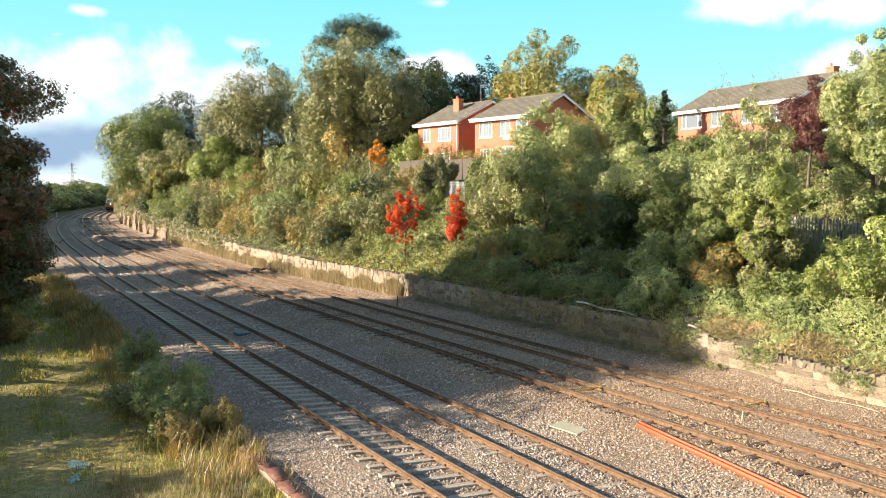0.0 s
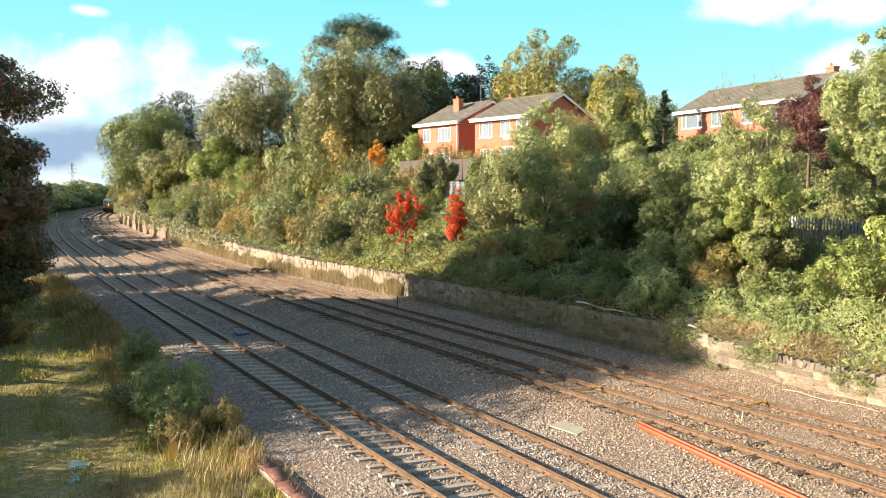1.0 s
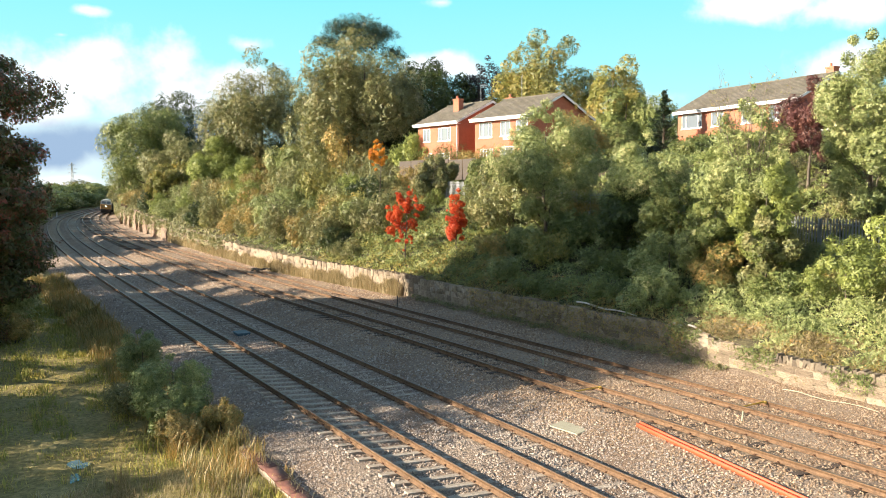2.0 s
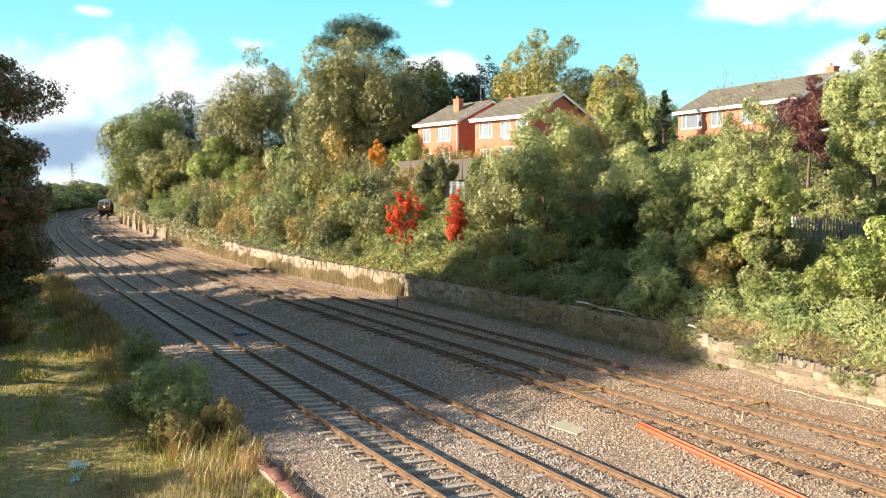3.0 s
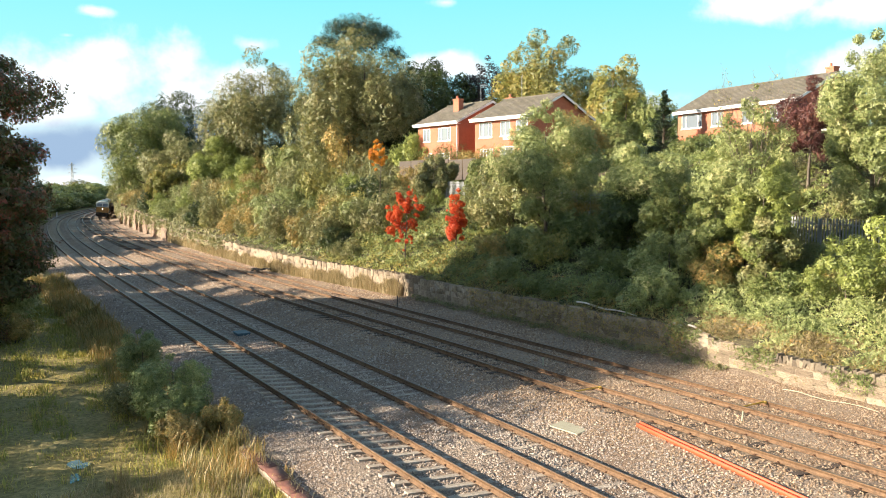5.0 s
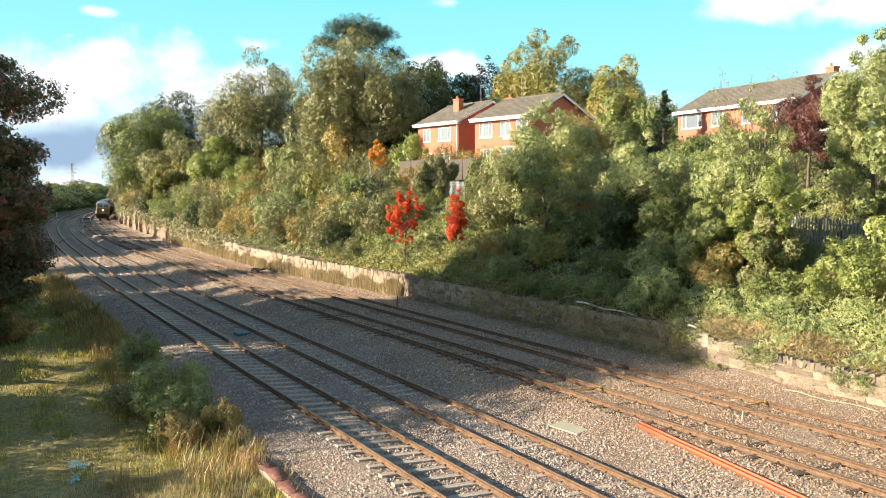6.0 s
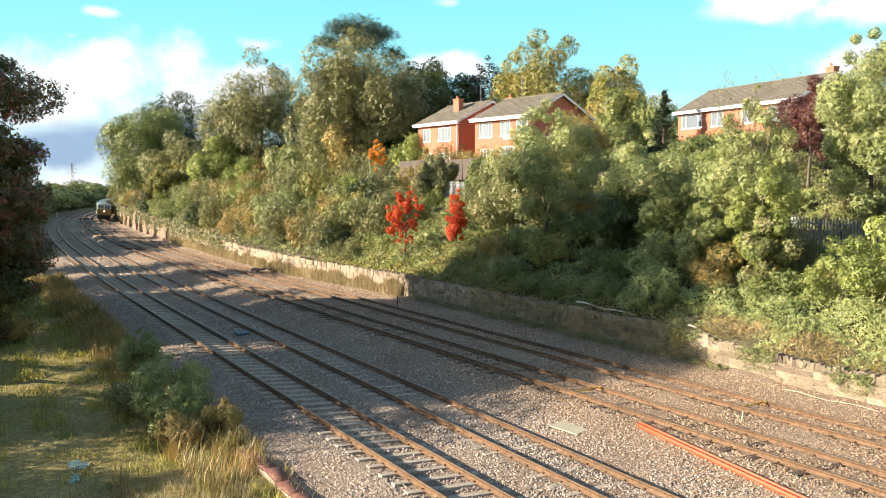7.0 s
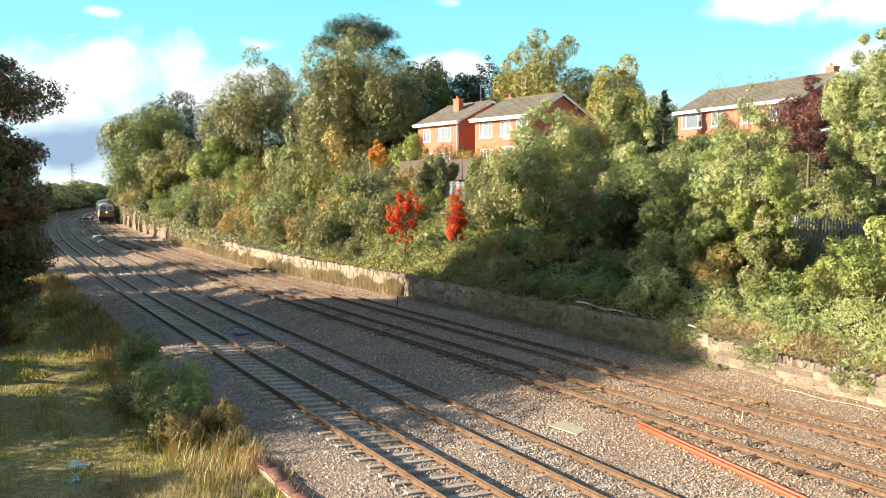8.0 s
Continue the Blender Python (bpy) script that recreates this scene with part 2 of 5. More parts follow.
def tube_arrays(path, radii, seg=6):
    """Verts and quads of a tapered tube along a path."""
    path = np.asarray(path, float)
    d = np.gradient(path, axis=0)
    d /= np.linalg.norm(d, axis=1)[:, None] + 1e-9
    ref = np.array([0.31, 0.93, 0.2])
    u = np.cross(d, ref)
    u /= np.linalg.norm(u, axis=1)[:, None] + 1e-9
    w = np.cross(d, u)
    ang = np.linspace(0, 2 * np.pi, seg, endpoint=False)
    ring = u[:, None] * np.cos(ang)[None, :, None] + w[:, None] * np.sin(ang)[None, :, None]
    verts = path[:, None] + ring * np.asarray(radii)[:, None, None]
    n = len(path)
    i, j = np.meshgrid(np.arange(n - 1), np.arange(seg), indexing="ij")
    a = i * seg + j
    b = i * seg + (j + 1) % seg
    faces = np.stack([a, b, b + seg, a + seg], -1).reshape(-1, 4)
    return verts.reshape(-1, 3), faces


def gather(pieces):
    vs, fs, n = [], [], 0
    for v, f in pieces:
        vs.append(v)
        fs.append(f + n)
        n += len(v)
    return np.concatenate(vs), np.concatenate(fs)


# ---- plan: the line of the first track, s along it, q to its right ----
KNOT_S = [-400, 0, 25, 50, 75, 100, 130, 160, 200, 250, 320, 420, 430]
KNOT_K = [-0.0005, -0.0005, -0.0003, 0.00043, 0.00035, 0.00126, 0.0009, 0.00115, 0.00235, 0.00113, 0.0017, 0.0017, 0.0]
_s = np.arange(-300.0, 3000.0, 1.0)
_k = np.interp(_s, KNOT_S, KNOT_K)
_th = np.cumsum(_k)
_th += -0.5421 - _th[300]
_x, _y = np.cumsum(np.sin(_th)), np.cumsum(np.cos(_th))
_x += 9.904 - _x[300]
_y += 3.0 - _y[300]


def plan(s, q):
    th = np.interp(s, _s, _th)
    return np.interp(s, _s, _x) + q * np.cos(th), np.interp(s, _s, _y) - q * np.sin(th)


def heading(s):
    return float(np.interp(s, _s, _th))


def track_q(k, s):
    u = np.clip(np.asarray(s, float), -60, 206) / 100
    if k == 0:
        return 0.0 * u
    if k == 1:
        return 3.307 + 0.0 * u
    base = -2.56 * u + 0.6 * u * u
    return (8.74 + base) if k == 2 else (12.12 + base - 0.139 * u)


TRACK_Z = [0.0, -0.065, 0.2, 0.118]
TRACK_CANT = [0.13, 0.05, 0.1, 0.12]


def wall_q(s):
    return np.interp(s, [0, 24, 40, 47, 60, 67, 110, 170, 420], [15.0, 15.0, 14.7, 14.5, 13.3, 12.7, 12.6, 12.2, 12.2])


def wall_h(s):
    return np.interp(s, [0, 20, 26, 46, 60, 80, 100, 150, 300], [0.85, 0.85, 1.3, 1.25, 1.4, 1.5, 2.0, 3.2, 3.0])


def ground_z(s, q):
    """Height of the ground at (s, q)."""
    s, q = np.asarray(s, float), np.asarray(q, float)
    w, h = wall_q(s), wall_h(s)
    bed = np.zeros_like(s + q)
    c, d = track_q(2, s), track_q(3, s)
    tq = [-9 + 0 * s, -4.4 + 0 * s, -2.3 + 0 * s, -1.35 + 0 * s, 1.2 + 0 * s, 2.05 + 0 * s, 4.5 + 0 * s, (4.6 + c - 1.3) / 2, c - 1.35, c + 1.3, d - 1.3, d + 1.3, w]
    tz = [-0.35, -0.4, -0.24, -0.11, -0.31, -0.22, -0.28, -0.1, 0.08, -0.07, 0.03, -0.15, 0.02]
    bed = np.full(np.broadcast(s, q).shape, -0.35)
    for i in range(len(tq) - 1):
        f = np.clip((q - tq[i]) / (tq[i + 1] - tq[i]), 0, 1)
        bed = np.where(q >= tq[i], tz[i] + (tz[i + 1] - tz[i]) * f, bed)
    zf = np.interp(s, [0, 28, 50, 80, 150, 300, 450], [3.9, 4.0, 5.7, 6.2, 6.0, 4.0, 0.5])
    zh = np.interp(s, [0, 45, 75, 150, 300, 450], [8.6, 8.6, 8.0, 7.5, 5.0, 0.5])
    e = q - w
    f1 = np.clip((e - 0.3) / 10.7, 0, 1)
    f2 = np.clip((e - 11) / 7, 0, 1)
    f3 = np.clip((e - 18) / 20, 0, 1)
    bank = (h - 0.15) + (zf - h + 0.15) * (f1 ** 0.85) + (zh - zf) * f2 + 1.0 * f3
    return np.where(e > 0.25, bank, np.where(q < -9, -0.35 + 0.03 * np.clip(-q - 9, 0, 60), bed))


def spot(s, q, sink=0.0):
    x, y = plan(s, q)
    return Vector((float(x), float(y), float(ground_z(s, q)) - sink))


def build_ground():
    ss = np.concatenate([np.arange(-280, 0, 20), np.arange(0, 60, 1.0), np.arange(60, 140, 2.5), np.arange(140, 440, 10), [500, 600, 800, 1100, 1600, 2300, 2900]])
    left = np.array([-1800, -900, -450, -200, -120, -80, -60, -45, -35, -28, -22, -18, -15, -13, -12, -11, -10, -9, -8.2, -7.4, -6.6, -5.8, -5, -4.4, -3.9, -3.5, -3.1, -2.6, -2, -1.4, -0.8, 0, 0.8, 1.4, 2, 2.6, 3.3, 4, 4.5])
    right = np.array([0.0, 0.2, 0.34, 0.8, 1.5, 2.3, 3.2, 4.2, 5.4, 6.8, 8.4, 10, 11, 12.5, 14, 16, 18, 22, 27, 33, 40, 55, 80, 120, 200, 330])
    rows = []
    for s in ss:
        w = float(wall_q(s))
        c, d = float(track_q(2, s)), float(track_q(3, s))
        mid = np.array([(4.6 + c - 1.3) / 2, c - 1.35, c - 0.6, c, c + 0.6, c + 1.3, d - 1.3, d - 0.6, d, d + 0.6, d + 1.3, (d + 1.3 + w) / 2, w - 0.25])
        rows.append(np.concatenate([left, np.sort(mid), w + right]))
    q = np.array(rows)
    s = np.repeat(ss[:, None], q.shape[1], 1)
    x, y = plan(s, q)
    z = ground_z(s, q)
    rng = np.random.default_rng(3)
    rough = np.where((q > -3) & (q < wall_q(s)), 0.012, np.where(q > wall_q(s) + 0.3, 0.16, 0.06))
    z = z + rough * rng.normal(size=z.shape)
    n, m = q.shape
    i, j = np.meshgrid(np.arange(n - 1), np.arange(m - 1), indexing="ij")
    a = i * m + j
    faces = np.stack([a, a + 1, a + m + 1, a + m], -1).reshape(-1, 4)
    qm = ((q[:-1, :-1] + q[:-1, 1:]) / 2).ravel()
    sm = s[:-1, :-1].ravel()
    wm = wall_q(sm)
    idx = np.where(qm < -60, 3, np.where(qm < -3.3, 1, np.where(qm < wm + 0.25, 0, 2)))
    idx = np.where((sm > 430) & (np.abs(qm) > 20), 3, idx)
    me = mesh_of("ground", np.stack([x, y, z], -1).reshape(-1, 3), faces, (M_BALLAST, M_GRASS_GROUND, M_EARTH, M_FIELD), idx, True)
    tagged(part("ground", me, M_EARTH), "cutting floor of grey ballast between grass path and earth bank", "ground", kind="structure")


build_ground()


# ---- railway ----
RAIL_PROFILE = [(-0.07, -0.16), (0.07, -0.16), (0.07, -0.145), (0.012, -0.125), (0.012, -0.05), (0.036, -0.035), (0.036, 0.0), (-0.036, 0.0), (-0.036, -0.035), (-0.012, -0.05), (-0.012, -0.125), (-0.07, -0.145)]
NEAR_S, FAR_S = -30.0, 430.0


def rail_mesh(k, side):
    ss = np.concatenate([np.arange(NEAR_S, 120, 2.0), np.arange(120, FAR_S, 5.0)])
    q0 = track_q(k, ss) + side * 0.7525
    z0 = TRACK_Z[k] - side * TRACK_CANT[k] / 2
    prof = np.array(RAIL_PROFILE)
    verts = []
    for dq, dz in prof:
        x, y = plan(ss, q0 + dq)
        verts.append(np.stack([x, y, np.full_like(x, z0 + dz)], -1))
    v = np.stack(verts, 1).reshape(-1, 3)
    n, m = len(ss), len(prof)
    i, j = np.meshgrid(np.arange(n - 1), np.arange(m), indexing="ij")
    a, b = i * m + j, i * m + (j + 1) % m
    f = np.stack([a, b, b + m, a + m], -1).reshape(-1, 4)
    idx = np.where(j.ravel() == 6, 1, 0)
    return mesh_of("rail", v, f[:, ::-1], (M_RAIL, M_RAIL_TOP), idx)


def sleeper_shape(wood):
    bm = bmesh.new()
    if wood:
        box(bm, -1.3, 1.3, -0.125, 0.125, -0.13, 0.0, bevel=0.012)
    else:
        box(bm, -1.26, 1.26, -0.125, 0.125, -0.2, 0.0, bevel=0.02)
        for v in bm.verts:
            if abs(v.co.x) < 0.4:
                v.co.z -= 0.02
            if v.co.z > -0.05 and abs(v.co.y) > 0.08:
                v.co.y *= 0.85
    me = bpy.data.meshes.new("sleeper")
    bm.to_mesh(me)
    bm.free()
    me.materials.append(M_WOOD_DARK if wood else M_CONCRETE)
    return me


def build_track(k, label, wood, spacing, sink):
    root = new("railway_track")
    tagged(root, label, "railway track", "four parallel railway tracks")
    for side in (-1, 1):
        part("rail", rail_mesh(k, side), M_RAIL, root)
    shape = sleeper_shape(wood)
    co = np.array([v.co[:] for v in shape.vertices])
    tris = [np.array([p.vertices[:]]) for p in shape.polygons]
    rng = np.random.default_rng(40 + k)
    far = []
    clips = []
    bmc = bmesh.new()
    box(bmc, -0.085, 0.085, -0.05, 0.05, 0.0, 0.012)
    box(bmc, -0.085, -0.05, -0.025, 0.025, 0.012, 0.04)
    box(bmc, 0.05, 0.085, -0.025, 0.025, 0.012, 0.04)
    bmc.verts.index_update()
    cco = np.array([v.co[:] for v in bmc.verts])
    cfa = np.array([[v.index for v in f.verts] for f in bmc.faces])
    bmc.free()
    s = 8.0
    while s < 300:
        q = float(track_q(k, s))
        x, y = plan(s, q)
        tilt = math.atan2(TRACK_CANT[k], 1.505)
        z = TRACK_Z[k] - 0.165
        m = Matrix.Translation((float(x), float(y), z - sink * rng.random() * (1 if wood else 0.5))) @ Matrix.Rotation(-heading(s) + rng.normal() * 0.006, 4, "Z") @ Matrix.Rotation(tilt, 4, "Y")
        m3 = np.array(m.to_3x3())
        if s < 92:
            ob = new("sleeper", shape)
            ob.parent = root
            ob.matrix_basis = m
        elif s < 200:
            far.append(co @ m3.T + np.array(m.translation))
        if s < 110:
            for side in (-1, 1):
                c = cco + np.array([side * 0.7525, 0, 0.0])
                clips.append((c @ m3.T + np.array([float(x), float(y), z + 0.004]), cfa))
        s += spacing * (1 + 0.03 * rng.normal())
    if far:
        nv = len(co)
        blocks = {}
        for i in range(len(far)):
            for t in tris:
                blocks.setdefault(t.shape[1], []).append(t + i * nv)
        me = mesh_of("far_sleepering", np.concatenate(far), [np.concatenate(b) for b in blocks.values()], (M_WOOD_DARK if wood else M_CONCRETE,))
        part("far_sleepering", me, M_CONCRETE, root)["kind"] = "stuff"
    v, f = gather(clips)
    part("rail_fastening", mesh_of("rail_fastening", v, f, (M_CLIP,)), M_CLIP, root)["kind"] = "stuff"
    return root


build_track(0, "railway track of brown rails on pale concrete sleepers in ballast", False, 0.68, 0.01)
build_track(1, "railway track of brown rails with half buried concrete sleepers", False, 0.68, 0.05)
build_track(2, "rusty railway track on timber sleepers sunk in ballast", True, 0.7, 0.05)
build_track(3, "rusty railway track beside the stone retaining wall", True, 0.7, 0.05)


# ---- retaining wall ----
def build_wall():
    root = new("retaining_wall")
    tagged(root, "low weathered sandstone retaining wall at foot of the bank", "retaining wall", kind="structure")
    ss = np.concatenate([np.arange(4, 60, 1.0), np.arange(60, 300, 4.0)])
    w, h = wall_q(ss), wall_h(ss)
    prof = [(0.03, -0.4), (0.03, 1.0), (0.5, 1.0), (0.5, -0.4)]
    verts = []
    for dq, fz in prof:
        x, y = plan(ss, w + dq)
        verts.append(np.stack([x, y, np.where(fz > 0, h - 0.03, fz)], -1))
    v = np.stack(verts, 1).reshape(-1, 3)
    n, m = len(ss), 4
    i, j = np.meshgrid(np.arange(n - 1), np.arange(m), indexing="ij")
    a, b = i * m + j, i * m + (j + 1) % m
    part("wall_core", mesh_of("wall_core", v, np.stack([a, b, b + m, a + m], -1).reshape(-1, 4), (M_MORTAR,)), M_MORTAR, root)
    # stones, course by course
    rng = np.random.default_rng(8)
    shapes = []
    for t in range(10):
        bm = bmesh.new()
        box(bm, -0.5, 0.5, -0.5, 0.5, -0.5, 0.5)
        bmesh.ops.bevel(bm, geom=list(bm.edges), offset=0.045, segments=1, affect="EDGES")
        for vv in bm.verts:
            vv.co += Vector(rng.normal(size=3) * 0.035)
        me = bpy.data.meshes.new("stone")
        bm.to_mesh(me)
        bm.free()
        me.materials.append(M_WALLSTONE)
        shapes.append(me)
    joined_v, joined_f, count = [], {}, 0
    for lo, hi in ((12.0, 25.0), (44.0, 60.0), (25.0, 44.0), (60.0, 150.0)):
        courses = 4
        for c in range(courses):
            s = lo + rng.random() * 0.3
            while s < hi:
                length = (0.28 + 0.5 * rng.random()) * (1.0 if s < 60 else 1.8)
                sm = s + length / 2
                top = float(wall_h(sm))
                ch = top / courses
                if c == courses - 1:
                    ch *= 1.0 + 0.35 * rng.random()
                z = top / courses * (c + 0.5) + (ch - top / courses) / 2
                x, y = plan(sm, float(wall_q(sm)) + 0.132 + 0.01 * rng.normal())
                z += 0.008 * rng.normal()
                m = Matrix.Translation((float(x), float(y), z)) @ Matrix.Rotation(-heading(sm), 4, "Z") @ Matrix.Rotation(rng.normal() * 0.025, 4, "X") @ Matrix.Diagonal((0.22, length * 0.99, ch * (0.95 + 0.05 * rng.random()), 1))
                shape = shapes[rng.integers(10)]
                if count < 300 and s < 60 and rng.random() < 0.97:
                    ob = new("stone", shape)
                    ob.parent = root
                    ob.matrix_basis = m
                    count += 1
                else:
                    co = np.array([vv.co[:] for vv in shape.vertices])
                    base = sum(len(q) for q in joined_v)
                    joined_v.append(co @ np.array(m.to_3x3()).T + np.array(m.translation))
                    for p in shape.polygons:
                        joined_f.setdefault(len(p.vertices), []).append(np.array(p.vertices[:]) + base)
                s += length
    me = mesh_of("more_stones", np.concatenate(joined_v), [np.array(b) for b in joined_f.values()], (M_WALLSTONE_J,))
    part("more_stones", me, M_WALLSTONE_J, root)["kind"] = "stuff"
    for s, wide, hh in ((166.0, 1.2, 3.7), (158.0, 1.8, 3.5), (149.0, 0.9, 3.0), (141.0, 2.6, 3.1), (135.0, 1.3, 2.6), (129.0, 2.4, 2.5), (121.0, 1.6, 2.1), (112.0, 2.8, 2.0)):
        x, y = plan(s, float(wall_q(s)) - 0.15)
        bm = bmesh.new()
        box(bm, -0.25, 0.3, -wide / 2, wide / 2, -0.3, hh)
        bmesh.ops.subdivide_edges(bm, edges=list(bm.edges), cuts=3, use_grid_fill=True)
        for vv in bm.verts:
            vv.co += Vector(rng.normal(size=3) * 0.09) + Vector((0.05 * vv.co.z, 0, 0))
        ob = part("buttress", bm, M_ROCK, root, "rough hewn pinkish rock face")
        ob.matrix_basis = Matrix.Translation((float(x), float(y), 0)) @ Matrix.Rotation(-heading(s), 4, "Z")
    # upright coping stones where the top shows
    copings = []
    for me in shapes[:5]:
        dark = me.copy()
        dark.materials[0] = M_COPING
        copings.append(dark)
    for lo, hi, n in ((12.0, 20.5, 62), (45.5, 51.0, 38)):
        for i in range(n):
            s = lo + (hi - lo) * (i + 0.3 * rng.random()) / n
            x, y = plan(s, float(wall_q(s)) + 0.14)
            hh = 0.2 + 0.14 * rng.random()
            ob = new("coping_stone", copings[rng.integers(5)] if hi < 30 else shapes[rng.integers(10)])
            ob.parent = root
            ob.matrix_basis = Matrix.Translation((float(x), float(y), float(wall_h(s)) + hh / 2 - 0.11)) @ Matrix.Rotation(-heading(s) + rng.normal() * 0.15, 4, "Z") @ Matrix.Rotation(rng.normal() * 0.25, 4, "X") @ Matrix.Diagonal((0.3, 0.1 + 0.08 * rng.random(), hh, 1))


build_wall()


# ---- foliage ----
def leaf_arrays(centres, normals, size, rng, slim=0.55, droop=0.0):
    """Sprays of three pointed leaflets round one stalk, one island each."""
    n = len(centres)
    t = rng.normal(size=(n, 3))
    t[:, 2] -= droop
    t -= normals * np.sum(t * normals, 1)[:, None]
    t /= np.linalg.norm(t, axis=1)[:, None] + 1e-9
    b = np.cross(normals, t)
    ln = (size * (0.55 + 0.8 * rng.random(n)))[:, None]
    verts = [centres - t * ln * 0.12]
    for turn in (-1.75, 0.0, 1.75):
        a = (turn + 0.35 * rng.normal(size=n))[:, None]
        d = t * np.cos(a) + b * np.sin(a) + normals * (0.3 * rng.normal(size=n) - 0.1)[:, None]
        side = np.cross(normals, d)
        grow = ln * (0.5 + 0.25 * rng.random(n))[:, None]
        verts.append(verts[0] + d * grow * 0.62 + side * ln * slim * 0.5)
        verts.append(verts[0] + d * grow - side * ln * slim * 0.22)
    v = np.stack(verts, 1).reshape(-1, 3)
    k = np.arange(n)[:, None] * 7
    f = np.concatenate([k + np.array([0, 1, 2]), k + np.array([0, 3, 4]), k + np.array([0, 5, 6])], 1).reshape(-1, 3)
    return v, f


def unit(rng, n):
    v = rng.normal(size=(n, 3))
    return v / np.linalg.norm(v, axis=1)[:, None]


def crown(rng, height, width, base, lobes, leaves, size, top=0.5, slim=0.55, droop=0.0, lobe_r=0.26, hollow=0.75, flat=1.0):
    """A crown of many leaf clumps inside an egg-shaped outline. Returns the leaf arrays and the clump centres."""
    ch = height - base
    out = []
    while len(out) < lobes:
        p = rng.uniform(-1, 1, 3)
        zz = (p[2] + 1) / 2
        wide = math.sin(math.pi * min(1, max(0.02, zz)) ** (0.5 / max(0.15, 1 - top))) ** 0.6
        r = math.hypot(p[0], p[1])
        if r < wide * 0.86 and (r > wide * 0.35 or zz > 0.75):
            out.append((p[0] * width / 2, p[1] * width / 2, base + zz * ch * 0.9 + 0.03 * ch, wide))
    c = np.array(out)
    stray = rng.random(lobes) < 0.3
    c[stray, :2] *= 1.1
    rad = lobe_r * width * (0.4 + 0.95 * rng.random(lobes) ** 1.4) * np.clip(c[:, 3], 0.45, 1) * np.where(stray, 0.6, 1.0)
    share = rad ** 2 / np.sum(rad ** 2)
    pos, nor = [], []
    for i in range(lobes):
        n = max(8, int(leaves * share[i]))
        u = unit(rng, n)
        r = rad[i] * (hollow + (1 - hollow) * rng.random(n) ** 0.5 + 0.07 * rng.normal(size=n))
        stretch = np.array([1, 1, (0.75 + 0.5 * rng.random()) * flat])
        p = c[i, :3] + u * r[:, None] * stretch
        nn = u + 0.75 * unit(rng, n) + np.array([0, 0, 0.3])
        pos.append(p)
        nor.append(nn / np.linalg.norm(nn, axis=1)[:, None])
    v, f = leaf_arrays(np.concatenate(pos), np.concatenate(nor), size, rng, slim, droop)
    return v, f, c[:, :3]


def limbs(rng, height, base, centres, r0, lean=0.0):
    """Tapered trunk and limbs that reach the clumps."""
    top = base + (height - base) * 0.72
    zs = np.linspace(-0.3, top, 9)
    wob = np.cumsum(rng.normal(size=(9, 2)) * 0.05 * height / 9, 0)
    path = np.column_stack([wob[:, 0] + lean * zs, wob[:, 1], zs])
    rr = r0 * (1 - 0.85 * np.linspace(0, 1, 9))
    rr[0] *= 1.5
    pieces = [tube_arrays(path, rr, 8)]
    order = rng.permutation(len(centres))[: min(16 if r0 > 0.06 else 6, len(centres))]
    for i in order:
        e = centres[i]
        zb = min(top * 0.92, max(base * 0.6, e[2] - (0.25 + 0.5 * rng.random()) * math.hypot(e[0], e[1]) - 0.5))
        b = np.array([np.interp(zb, zs, path[:, 0]), np.interp(zb, zs, path[:, 1]), zb])
        t = np.linspace(0, 1, 6)[:, None]
        mid = np.array([0, 0, -0.12 * np.linalg.norm(e - b)])
        pth = b + (e - b) * t + mid * (4 * t * (1 - t)) + rng.normal(size=(6, 3)) * 0.06
        rb = 0.45 * np.interp(zb, zs, rr)
        pieces.append(tube_arrays(pth, rb * (1 - 0.8 * t[:, 0]), 5 if r0 > 0.06 else 3))
    return gather(pieces)


def make_tree(name, label, category, group, seed, height, width, base, mat, lobes=26, leaves=9000, size=0.3, top=0.5, r0=0.25, slim=0.55, droop=0.0, lobe_r=0.26, lean=0.0, hollow=0.75, flat=1.0):
    rng = np.random.default_rng(seed)
    root = new(name)
    tagged(root, label, category, group)
    v, f, c = crown(rng, height, width, base, lobes, leaves, size, top, slim, droop, lobe_r, hollow, flat)
    if lean:
        v[:, 0] += lean * v[:, 2]
        c[:, 0] += lean * c[:, 2]
    part("crown" if r0 > 0.06 else "foliage", mesh_of("crown", v, f, (mat,)), mat, root)
    tv, tf = limbs(rng, height, base, c, r0, lean)
    part("trunk" if r0 > 0.06 else "stem", mesh_of("trunk", tv, tf, (M_BARK,), None, True), M_BARK, root)
    return root


def stand(ob, x, y, z, turn=0.0, k=1.0, kz=None):
    ob.matrix_basis = pose(x, y, z, 0, 0, turn) @ Matrix.Diagonal((k, k, kz or k, 1))
    return ob


# ---- houses ----
def wall_with_openings(xa0, xb0, z0, z1, y0, y1, openings):
    """One slab with real openings."""
    bm = bmesh.new()
    xs = sorted({xa0, xb0, *[o[0] for o in openings], *[o[1] for o in openings]})
    zs = sorted({z0, z1, *[o[2] for o in openings], *[o[3] for o in openings]})
    for xa, xb in zip(xs, xs[1:]):
        for za, zb in zip(zs, zs[1:]):
            xm, zm = (xa + xb) / 2, (za + zb) / 2
            if not any(o[0] < xm < o[1] and o[2] < zm < o[3] for o in openings):
                box(bm, xa, xb, y0, y1, za, zb)
    bmesh.ops.remove_doubles(bm, verts=list(bm.verts), dist=1e-4)
    return bm


